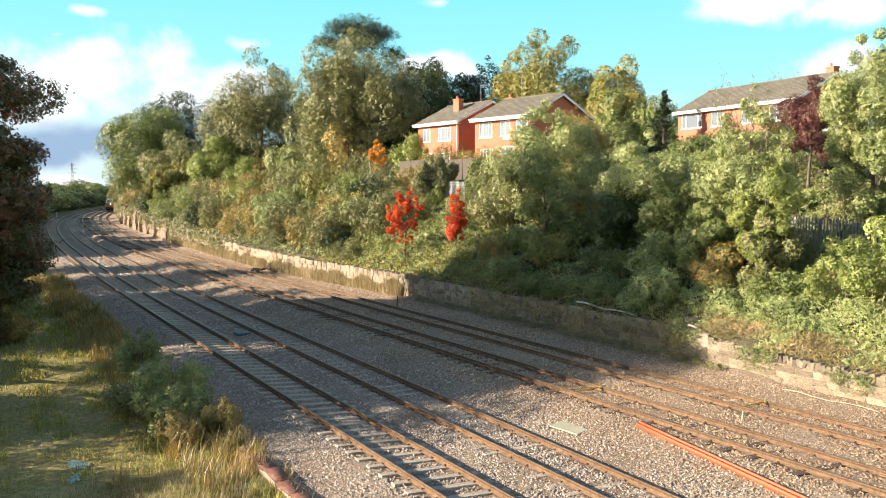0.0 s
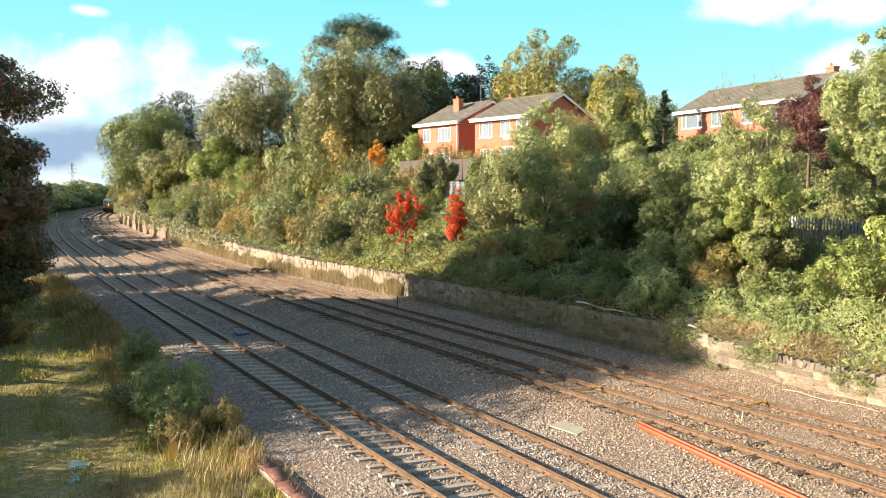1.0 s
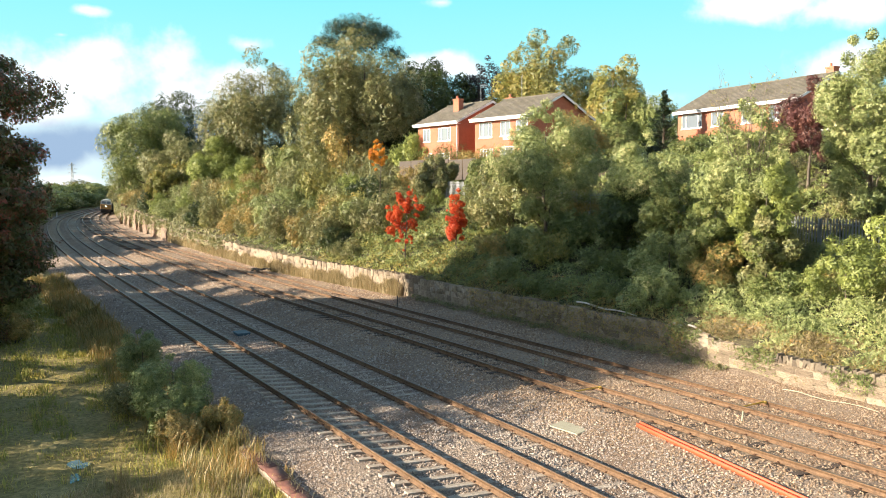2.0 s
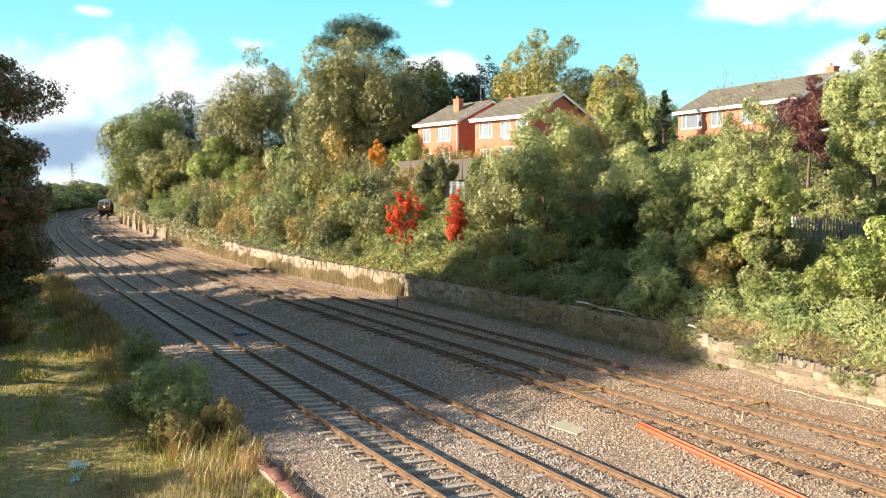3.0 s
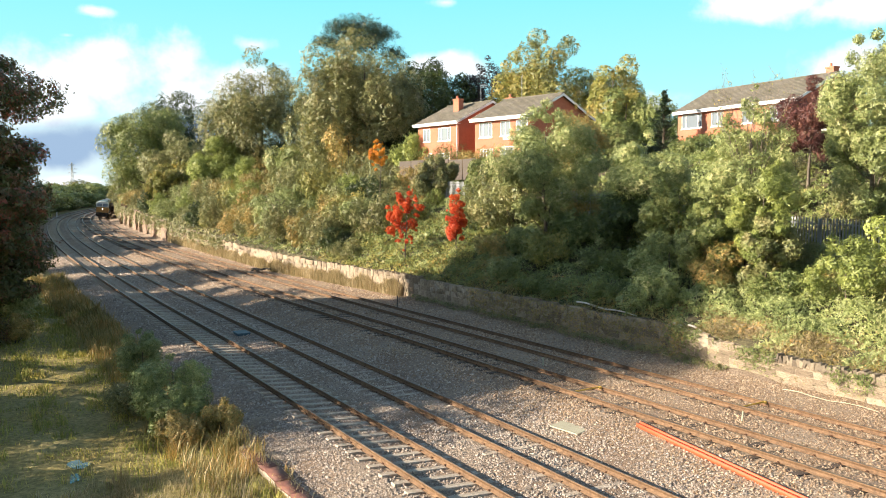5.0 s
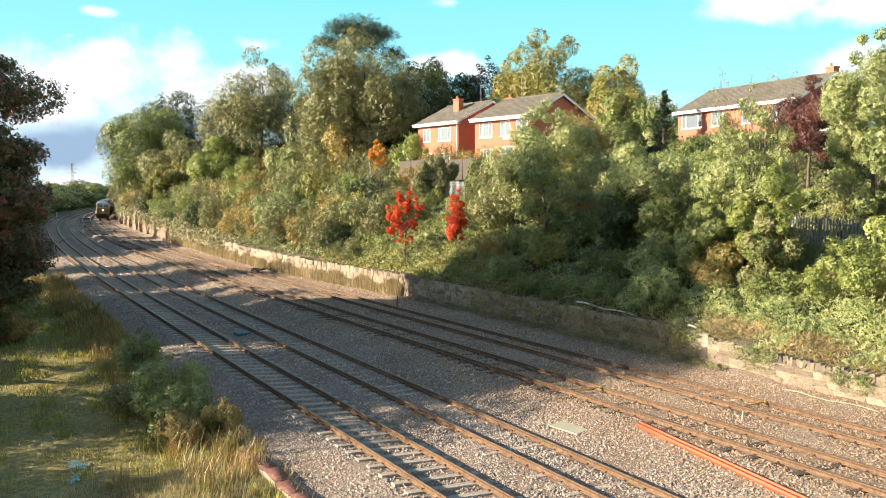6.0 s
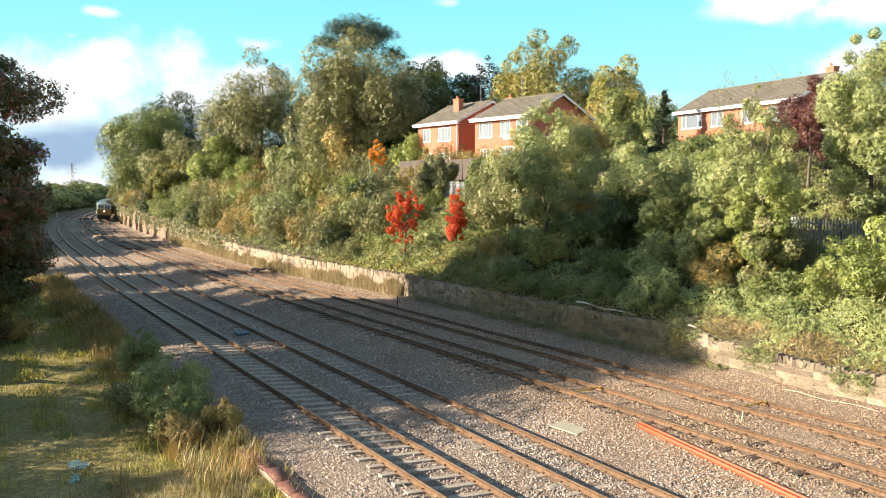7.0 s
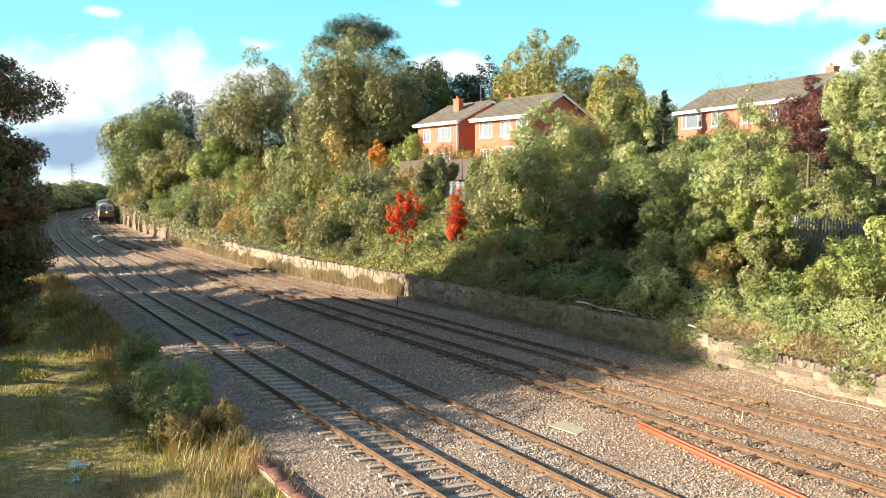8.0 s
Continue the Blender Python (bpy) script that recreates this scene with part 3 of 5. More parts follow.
def house_window(root, x0, x1, z0, z1, lights):
    t = 0.09
    cuts = [x0 + (x1 - x0) * k for k in lights]
    marks = [x0 + t - 0.045, *cuts, x1 - t + 0.045]
    fr = wall_with_openings(x0, x1, z0, z1, 0.02, 0.12, [(a + 0.045, b - 0.045, z0 + t, z1 - t) for a, b in zip(marks, marks[1:])])
    win = part("window", fr, M_WHITE, root, "white framed window")
    edges = [x0 + t, *cuts, x1 - t]
    for a, b in zip(edges, edges[1:]):
        pane = part("pane", boxed(a + 0.02, b - 0.02, 0.06, 0.075, z0 + t, z1 - t), M_GLASS, win)
    part("sill", boxed(x0 - 0.06, x1 + 0.06, -0.07, 0.1, z0 - 0.07, z0, bevel=0.01), M_WHITE, win)
    part("curtain", boxed(x0 + 0.02, x0 + (x1 - x0) * 0.3, 0.2, 0.24, z0, z1), M_CURTAIN, win)


def make_house(label, right, left, depth, z_ground, z_eaves, z_ridge, windows, chimney, group):
    """Front corners in plan, as the facade is seen; x runs along the facade, y into the house."""
    r, l = Vector((*right, 0)), Vector((*left, 0))
    ax = (r - l).normalized()
    ay = Vector((-ax.y, ax.x, 0))
    length = (r - l).length
    root = new("house")
    root.matrix_basis = Matrix(((ax.x, ay.x, 0, l.x), (ax.y, ay.y, 0, l.y), (0, 0, 1, z_ground), (0, 0, 0, 1)))
    tagged(root, label, "house", group)
    h, rise = z_eaves - z_ground, z_ridge - z_eaves
    half = depth / 2
    part("wall", wall_with_openings(0.0, length, -1.0, h, 0.0, 0.25, [w[:4] for w in windows]), M_BRICK, root)
    part("wall", boxed(0, length, depth - 0.25, depth, -1.0, h), M_BRICK, root)
    for x0 in (0.0, length - 0.25):
        g = bmesh.new()
        pts = [(0.25, -1.0), (depth - 0.25, -1.0), (depth - 0.25, h), (half, h + rise - 0.12), (0.25, h)]
        a = [g.verts.new((x0, y, z)) for y, z in pts]
        b = [g.verts.new((x0 + 0.25, y, z)) for y, z in pts]
        g.faces.new(a)
        g.faces.new(b[::-1])
        for i in range(5):
            g.faces.new((a[i], b[i], b[(i + 1) % 5], a[(i + 1) % 5]))
        part("gable_wall", g, M_BRICK, root)
    over, eave = 0.3, 0.4
    slope = rise / half
    for side in (0, 1):
        ye, zr = -eave, h + rise
        rows = 14
        outline = []
        for k in range(rows):
            ya, yb = ye + (half - ye) * k / rows, ye + (half - ye) * (k + 1) / rows
            outline += [(ya, zr - (half - ya) * slope + 0.055), (yb, zr - (half - yb) * slope + 0.02)]
        outline += [(half, zr - 0.06), (ye, zr - (half - ye) * slope - 0.04)]
        rf = bmesh.new()
        ends = [[rf.verts.new((x, y if side == 0 else depth - y, z)) for y, z in outline] for x in (-over, length + over)]
        for e in ends:
            rf.faces.new(e)
        for i in range(len(outline)):
            j = (i + 1) % len(outline)
            rf.faces.new((ends[0][i], ends[1][i], ends[1][j], ends[0][j]))
        part("roof", rf, M_ROOF, root, "grey brown concrete tiles")
    part("ridge_tiles", boxed(-over, length + over, half - 0.12, half + 0.12, h + rise - 0.03, h + rise + 0.1, bevel=0.04), M_ROOF, root)
    part("fascia", boxed(-over, length + over, -eave - 0.03, -eave, h - eave * slope - 0.24, h - eave * slope + 0.02), M_WHITE, root, "white fascia board")
    part("soffit", boxed(-over, length + over, -eave, 0, h - eave * slope - 0.24, h - eave * slope - 0.2), M_WHITE, root)
    gut = bmesh.new()
    cyl(gut, (-over, -eave - 0.08, h - eave * slope), (length + over, -eave - 0.08, h - eave * slope), 0.055)
    part("gutter", gut, M_WHITE, root)
    for x0 in (-over - 0.03, length + over):
        bb = bmesh.new()
        for sgn in (0, 1):
            pts = [(-eave, h - eave * slope - 0.2), (half, h + rise - 0.2), (half, h + rise + 0.02), (-eave, h - eave * slope + 0.02)]
            a = [bb.verts.new((x0, y if sgn == 0 else depth - y, z)) for y, z in pts]
            b = [bb.verts.new((x0 + 0.03, y if sgn == 0 else depth - y, z)) for y, z in pts]
            bb.faces.new(a)
            bb.faces.new(b[::-1])
            for i in range(4):
                bb.faces.new((a[i], b[i], b[(i + 1) % 4], a[(i + 1) % 4]))
        part("bargeboard", bb, M_WHITE, root, "white bargeboard")
    dp = bmesh.new()
    cyl(dp, (length - 0.12, -0.08, 0), (length - 0.12, -0.08, h - 0.25), 0.045)
    part("downpipe", dp, M_WHITE, root)
    for x0, x1, z0, z1, lights in windows:
        house_window(root, x0, x1, z0, z1, lights)
    cx, cy, ctop = chimney
    ch = bmesh.new()
    zb = h + rise - abs(cy - half) * slope - 0.3
    box(ch, cx - 0.4, cx + 0.4, cy - 0.3, cy + 0.3, zb, ctop - z_ground - 0.15)
    box(ch, cx - 0.45, cx + 0.45, cy - 0.35, cy + 0.35, ctop - z_ground - 0.148, ctop - z_ground)
    stack = part("chimney", ch, M_BRICK, root)
    pot = bmesh.new()
    cyl(pot, (cx - 0.15, cy, ctop - z_ground), (cx - 0.15, cy, ctop - z_ground + 0.32), 0.12, 0.1)
    part("chimney_pot", pot, M_BRICK, stack)
    return root


def aerial(x, y, z, top, arm):
    bm = bmesh.new()
    cyl(bm, (0, 0, 0), (0, 0, top - z), 0.03, seg=6)
    cyl(bm, (0, 0, top - z - 0.1), (arm[0], arm[1], top - z - 0.1), 0.02, seg=6)
    for k in range(7):
        f = (k + 1) / 7.5
        cyl(bm, (arm[0] * f, arm[1] * f, top - z - 0.1 - 0.2), (arm[0] * f, arm[1] * f, top - z - 0.1 + 0.2), 0.012, seg=5)
    return bm


house_left = make_house("red brick house with white windows and a brick chimney", (1.5, 74.0), (-2.4, 79.0), 8.0, 8.0, 13.2, 15.1,
           [(0.8, 2.0, 3.3, 4.6, (0.5,)), (3.2, 5.2, 3.3, 4.6, (0.25, 0.75)), (0.9, 2.2, 0.9, 2.2, (0.5,)), (3.2, 5.0, 0.9, 2.2, (0.5,))], (3.4, 2.4, 15.45), "houses on the bank")
house_mid = make_house("red brick house with white fascia and low gabled roof", (7.3, 67.0), (2.95, 72.0), 8.0, 8.0, 13.15, 15.0,
           [(0.55, 2.2, 3.3, 4.65, (0.3, 0.7)), (3.2, 4.4, 3.35, 4.65, (0.5,)), (5.05, 6.35, 3.3, 4.65, (0.5,)), (0.6, 2.3, 1.3, 2.35, (0.25, 0.5, 0.75)), (3.2, 4.9, 0.5, 2.45, (0.35,))], (0.3, 4.4, 15.2), "houses on the bank")
part("television_aerial", aerial(0, 0, 0, 2.3, (0.35, 0.5)), M_STEEL, house_left).matrix_basis = pose(4.2, 4.6, 6.6)
part("porch_canopy", boxed(4.5, 6.4, -1.0, -0.02, 2.95, 3.15, bevel=0.02), M_WHITE, house_mid, "white flat porch canopy")
part("television_aerial", aerial(0, 0, 0, 2.2, (0.9, -0.9)), M_STEEL, house_mid).matrix_basis = pose(2.0, 4.0, 6.8)
make_house("long red brick house behind hedges with brown tiled roof", (28.9, 65.0), (23.0, 78.0), 8.2, 9.0, 14.2, 16.25,
           [(0.5, 3.3, 3.35, 4.7, (0.22, 0.8)), (4.5, 6.0, 3.35, 4.7, (0.5,)), (8.2, 9.6, 3.35, 4.7, (0.5,)), (11.3, 12.8, 3.35, 4.7, (0.5,)), (1.0, 3.0, 0.9, 2.2, (0.5,)), (9, 11, 0.9, 2.2, (0.5,))], (13.6, 4.6, 16.85), "houses on the bank")


def make_conservatory(x, y, turn):
    root = new("conservatory")
    tagged(root, "white framed glazed conservatory in the garden", "conservatory")
    root.matrix_basis = pose(x, y, 8.9, 0, 0, turn)
    for i in range(5):
        part("post", boxed(i * 0.8 - 0.06, i * 0.8 + 0.06, -0.06, 0.06, -0.6, 2.0, bevel=0.01), M_WHITE, root)
    for i in range(4):
        part("pane", boxed(i * 0.8 + 0.07, i * 0.8 + 0.73, -0.01, 0.01, 0.66, 1.94), M_GLASS, root)
        part("panel", boxed(i * 0.8 + 0.07, i * 0.8 + 0.73, -0.03, 0.03, -0.6, 0.6), M_WHITE, root)
    part("rail", boxed(-0.1, 3.3, -0.08, 0.08, 2.002, 2.14, bevel=0.01), M_WHITE, root)
    part("roof", prism([(-0.15, 2.143), (3.35, 2.143), (3.1, 2.45), (0.1, 2.45)], -0.1, 2.4), M_GLASS, root)


make_conservatory(25.9, 58.5, -35)


# ---- trees ----
TREES = "trees on the bank"


def plant(x, y, root, turn=0.0, k=1.0, kz=None, z=None):
    s, q = find(x, y)
    stand(root, x, y, float(ground_z(s, q)) - 0.1 if z is None else z, turn, k, kz)
    return root


def find(x, y):
    i = int(np.argmin((_x - x) ** 2 + (_y - y) ** 2))
    th = _th[i]
    return _s[i], (x - _x[i]) * math.cos(th) - (y - _y[i]) * math.sin(th)


def tree_at(px_x, depth, z_top, width, label, mat, seed, name="tree", base=0.25, category="tree", group=TREES, **k):
    """A tree whose top stands at z_top."""
    x = px_x * depth
    s, q = find(x, depth)
    zg = float(ground_z(s, q)) - 0.1
    h = (z_top - zg) * (1.12 if depth > 70 else 1.07)
    width *= 1.25 if depth > 70 else 1.1
    k['leaves'] = int(k.get('leaves', 9000) * (1.25 if depth > 70 else 1.35))
    k['size'] = k.get('size', 0.3) * (1.2 if depth > 70 else 0.95)
    root = make_tree(name, label, category, group, seed, h, width, h * base, mat, **k)
    stand(root, x, depth, zg)
    return root
tree_at(-0.374, 150, 22.60, 12.4, "broad green lime tree in full leaf above the cutting", L_MID, 100, base=0.02, leaves=26000, size=0.34, lobes=70, r0=0.4, lobe_r=0.2, hollow=0.6)
tree_at(-0.3314, 160, 24.80, 11.99, "dark green sycamore behind a lighter tree", L_DARK, 101, base=0.1, leaves=11000, size=0.4, lobes=26, r0=0.4)
tree_at(-0.3329, 128, 15.57, 7.31, "rounded olive thorn tree on the slope", L_OLIVE, 102, base=0.05, leaves=7000, size=0.32, lobes=30)
tree_at(-0.226, 115, 24.90, 13.13, "thinning ash tree with grey bare branches", L_OLIVE, 103, base=0.08, leaves=20000, size=0.31, lobes=80, r0=0.35, lobe_r=0.17, hollow=0.5)
tree_at(-0.2815, 110, 13.68, 5.50, "grey green willow tree below the tall trees", L_GREY, 104, base=0.05, leaves=13000, size=0.28, lobes=60, lobe_r=0.2)
tree_at(-0.0992, 95, 23.9, 11.3, "tall oak tree turning yellow at its crown", L_OLIVE, 105, base=0.08, leaves=30000, size=0.3, lobes=90, r0=0.4, lobe_r=0.19, top=0.56)
tree_at(-0.1354, 97, 18.26, 8.31, "broad lower oak beside a taller one", L_OLIVE, 106, base=0.05, leaves=11000, size=0.3, lobes=40, r0=0.3)
tree_at(-0.0140, 108, 22.94, 10.79, "dense dark holm oak behind the houses", L_DARK, 107, base=0.05, leaves=14000, size=0.33, lobes=44, r0=0.4, lobe_r=0.2)
tree_at(-0.0476, 100, 16.80, 7.85, "dark holly tree in shade of the oak", L_DARK, 108, base=0.02, leaves=6000, size=0.36, lobes=22, r0=0.3)
tree_at(0.0619, 112, 24.09, 8.79, "dark copper beech behind the roofs", L_COPPER, 109, base=0.1, leaves=10000, size=0.27, lobes=44, r0=0.35, lobe_r=0.18)
tree_at(0.1263, 100, 26.24, 7.49, "tall poplar turning yellow above the roof", L_YELLOW, 110, base=0.15, leaves=9000, size=0.34, lobes=40, r0=0.3, lobe_r=0.28, top=0.35, lean=0.05)
tree_at(0.0934, 103, 23.43, 5.88, "yellow green lime tree behind the houses", L_YELLOW, 111, base=0.15, leaves=5000, size=0.34, lobes=22, r0=0.3)
tree_at(0.2128, 96, 21.86, 6.85, "yellow green robinia tree behind the houses", L_YELLOW, 112, base=0.15, leaves=7000, size=0.32, lobes=30, r0=0.28, lobe_r=0.2)
tree_at(0.2309, 92, 17.80, 7.22, "dark green tree between the two houses", L_MID, 113, base=0.05, leaves=7000, size=0.34, lobes=24, r0=0.28)
tree_at(0.1310, 50, 12.6, 6.14, "bushy sallow tree with bright green leaves on the bank", L_BRIGHT, 114, base=0.01, leaves=22000, size=0.18, lobes=60, r0=0.13, lobe_r=0.17, hollow=0.3, droop=0.5)
tree_at(0.1746, 60, 13.41, 3.85, "brown twiggy hawthorn in front of a gable", L_BROWN, 115, base=0.05, leaves=6000, size=0.2, lobes=26, r0=0.12, hollow=0.4)
elder = tree_at(0.2562, 44, 10.31, 4.40, "bright green elder tree on the bank", L_BRIGHT, 116, base=0.01, leaves=14000, size=0.17, lobes=52, r0=0.1, lobe_r=0.17, hollow=0.3, droop=0.5)
sallow = tree_at(0.3862, 36, 11.7, 3.8, "pale leaved sallow with bare twigs at its top", L_BRIGHT, 117, base=0.01, leaves=18000, size=0.15, lobes=80, r0=0.1, lobe_r=0.18, hollow=0.3, droop=0.5)
pale_sallow = tree_at(0.4055, 34, 8.64, 2.67, "silvery green sallow beside the fence", L_GREY, 118, base=0.05, leaves=8000, size=0.15, lobes=44, r0=0.08, hollow=0.3, lobe_r=0.16)
plum = tree_at(0.462, 44, 13.2, 3.30, "purple leaved plum tree by the garden", L_PURPLE, 119, base=0.15, leaves=11000, size=0.15, lobes=44, r0=0.1, lobe_r=0.18)
ash = tree_at(0.543, 36, 14.56, 4.1, "tall bright green ash at the edge of the garden", L_BRIGHT, 120, base=0.1, leaves=26000, size=0.16, lobes=80, r0=0.14, lobe_r=0.19, hollow=0.3, droop=0.6)
tree_at(0.2795, 86, 13.37, 5.52, "dark laurel hedge between the houses", L_DARK, 121, base=0.02, leaves=5000, size=0.3, lobes=22, r0=0.1)
tree_at(0.2046, 84, 12.68, 4.80, "dense green hedge behind the gable", L_MID, 122, base=0.02, leaves=5000, size=0.3, lobes=22, r0=0.1)
tree_at(-0.0813, 64, 10.61, 1.5, "small maple with flaming orange leaves", L_ORANGE, 123, base=0.6, leaves=3600, size=0.14, lobes=44, r0=0.07, lobe_r=0.13, hollow=0.3)
tree_at(-0.0479, 54, 7.22, 2.5, "small maple with scarlet leaves", L_RED, 124, base=0.12, leaves=6500, size=0.12, lobes=70, r0=0.065, hollow=0.2, lobe_r=0.11)
tree_at(0.0162, 52, 7.46, 1.26, "narrow young maple with scarlet leaves", L_RED, 125, base=0.06, leaves=4200, size=0.12, lobe_r=0.2, lobes=50, r0=0.065, top=0.22)

tree_at(-0.356, 118, 10.4, 4.2, "mound of sunlit yellow green ivy", L_YELLOW, 140, name="bush", category="bush", base=0.02, leaves=5000, size=0.3, lobes=34, r0=0.05, lobe_r=0.2, hollow=0.5)
tree_at(-0.337, 124, 11.2, 4.6, "arching yellow green ivy over a thorn", L_YELLOW, 141, name="bush", category="bush", base=0.02, leaves=5000, size=0.3, lobes=34, r0=0.05, lobe_r=0.2, hollow=0.5)
for px_x, depth, z_top, width, label, mat, seed in (
        (0.056, 62, 9.3, 3.2, "clipped green garden hedge below a house", L_MID, 130),
        (-0.01, 66, 9.9, 3.4, "rounded olive garden bush below a house", L_OLIVE, 131),
        (0.315, 60, 10.4, 4.6, "dark green garden hedge below the long house", L_MID, 132),
        (0.365, 58, 10.3, 4.6, "dense dark laurel in the garden", L_DARK, 133),
        (0.425, 56, 10.3, 4.6, "dark green shrub under the plum tree", L_DARK, 134),
        (0.5, 50, 9.9, 5.0, "overgrown olive shrub behind the fence", L_OLIVE, 135),
        (0.30, 40, 7.7, 3.6, "tall green hawthorn in front of the fence", L_MID, 136),
        (0.345, 36, 7.0, 2.6, "leafy green dogwood in front of the fence", L_MID, 137),
        (0.41, 33.5, 6.3, 2.4, "olive bush thick with seed heads", L_OLIVE, 138),
        (0.235, 43, 7.2, 3.6, "dark green hawthorn under the elder", L_DARK, 139)):
    tree_at(px_x, depth, z_top, width, label, mat, seed, name="bush", category="bush", base=0.02, leaves=5200, size=0.2 if depth < 45 else 0.26, lobes=34, r0=0.05, lobe_r=0.19, hollow=0.5)


# trees in the meadow by the line, mostly unseen, added to shade the tracks
def left_tree(x, y, h, w, seed, label, mat=None, leaves=9000, base=0.12, top=0.5, size=0.33, hollow=0.75, flat=1.0, lobes=44, lobe_r=0.24):
    r = make_tree("tree", label, "tree", "trees beside the grass path", seed, h, w, h * base, mat or L_TURNING, lobes=lobes, leaves=leaves, size=size, r0=0.3, lobe_r=lobe_r, top=top, hollow=hollow, flat=flat)
    return plant(x, y, r)


left_tree(-26.9, 37.5, 25.0, 13.4, 201, "large maple turning dark red beside the path", leaves=80000, base=0.08, top=0.34, size=0.32, hollow=0.35, flat=0.5, lobes=110, lobe_r=0.22)
left_tree(-33.5, 34.6, 26.3, 13.5, 211, "unseen tall sycamore added for shade behind the red maple", L_MID, 24000, 0.25, 0.6, 0.46)
left_tree(-100.0, 169.5, 13.0, 12.0, 212, "unseen tall dark sycamore added to shade the far line", L_DARK, 6000, 0.03, 0.5, 0.5)
left_tree(-28.5, 27.7, 21.0, 13.0, 202, "tall green maple beside the path", L_MID, 20000, 0.2, 0.5, 0.46)
left_tree(-25.5, 41.5, 15.6, 9.0, 214, "younger maple turning red below the large one", None, 34000, 0.03, 0.36, 0.32, 0.4, 0.5, 80, 0.22)
left_tree(-26.5, 30.0, 3.6, 6.0, 208, "unseen broad hazel added for shade under the maples", L_MID, 6000, 0.02, 0.4, 0.4)
left_tree(-27.5, 37.5, 8.0, 8.0, 209, "unseen dense hazel added for shade under the maples", L_MID, 6000, 0.02, 0.4, 0.4)
left_tree(-23.0, 24.0, 5.5, 6.5, 210, "unseen low hazel added to shade the path", L_MID, 5000, 0.02, 0.4, 0.35)
left_tree(-34.5, 48.0, 11.0, 8.0, 207, "unseen rounded sycamore added to shade the path", L_MID, 7000, 0.05, 0.5, 0.42)
left_tree(-23.0, 15.9, 6.7, 6.4, 213, "unseen low hazel thicket added to shade the path", L_MID, 6000, 0.02, 0.4, 0.35)
left_tree(-24.0, 21.6, 12.0, 8.0, 203, "unseen low spreading sycamore added to shade the path", L_MID, 3800, 0.25)
left_tree(-38.5, 58.5, 12.0, 9.0, 204, "unseen broad sycamore added for shade along the path", L_MID, 9000, 0.05)
left_tree(-42.5, 68.0, 9.5, 7.0, 206, "unseen small sycamore added for shade along the path", L_MID, 6000, 0.05)
left_tree(-57.0, 95.0, 11.0, 11.0, 205, "dense maple beside the distant line", L_DARK, 8000, 0.05)


# ---- bushes on the bank ----
def build_bushes():
    rng = np.random.default_rng(77)
    kinds = []
    for i, (label, mat, h, w, size, leaves) in enumerate([
        ("dense green bramble and hawthorn bush", L_MID, 3.0, 3.4, 0.17, 3600),
        ("bright green elder bush", L_BRIGHT, 3.2, 3.2, 0.18, 3600),
        ("olive green blackthorn bush", L_OLIVE, 3.0, 3.6, 0.15, 3800),
        ("brownish bush losing its leaves", L_BROWN, 2.8, 3.2, 0.14, 3400),
        ("dark ivy covered bush", L_DARK, 3.0, 3.2, 0.18, 3600),
        ("grey green sallow bush", L_GREY, 3.4, 3.0, 0.16, 3400),
        ("yellowing bush in autumn leaf", L_YELLOW, 2.6, 3.0, 0.16, 3200)]):
        kinds.append((make_tree("bush", label, "bush", "bushes on the bank", 300 + i, h, w, 0.05, mat, lobes=26, leaves=int(leaves * 0.85), size=size * 1.04, r0=0.05, lobe_r=0.22, hollow=0.4), [False]))
    weights = np.array([0.3, 0.18, 0.22, 0.09, 0.07, 0.06, 0.08])
    places = []
    for lo, hi, step, rows in ((14, 70, 2.7, (1.6, 4.2, 7.0, 9.6)), (14, 72, 3.3, (12.8, 16.0)), (14, 46, 4.0, (20.0, 25.0)), (70, 150, 4.4, (1.4, 4.6, 8.2, 12.0, 16.0)), (150, 210, 5.5, (1.4, 5.0, 9.0)), (210, 330, 8.0, (1.5,))):
        for e in rows:
            s = lo + rng.random() * step
            while s < hi:
                places.append((s + rng.normal() * 0.4, e + rng.normal() * 0.5, step))
                s += step * (0.8 + 0.4 * rng.random())
    for s, e, step in places:
        if 42 < s < 56 and e < 7.0 or s < 25 and e < 2.8:
            continue
        k = 0.85 + 0.05 * e + 0.14 * rng.normal()
        if s > 60:
            k *= 1.2
        if s > 70:
            k *= 1.15
        if s > 200:
            k *= 1.6
        if s < 60 and e > 8:
            k *= 0.75
        if 54 < s < 84 and e > 8:
            k *= 0.6
        if 29.5 < s < 47 and 7 < e < 11:
            k *= 1.12
        if 20 < s < 30 and 4.8 < e < 10.8:
            k *= 0.5
        if s < 60 and e < 3:
            k *= 0.85
        if s < 60 and e > 11.5:
            k = 0.62 + 0.25 * rng.random() if e > 18 or s < 40 else 0.5 + 0.18 * rng.random()
        k = max(0.35, k)
        i = rng.choice(len(kinds), p=weights / weights.sum() if s < 56 else np.array([0.2, 0.08, 0.3, 0.16, 0.08, 0.11, 0.07]))
        root, used = kinds[i]
        p = spot(s, float(wall_q(s)) + max(0.9, e), 0.15)
        m = pose(p.x, p.y, p.z, 0, 0, rng.random() * 360) @ Matrix.Diagonal((k, k, k * (0.85 + 0.3 * rng.random()), 1))
        if not used[0]:
            root.matrix_basis = m
            used[0] = True
        else:
            copy_thing(root, m)


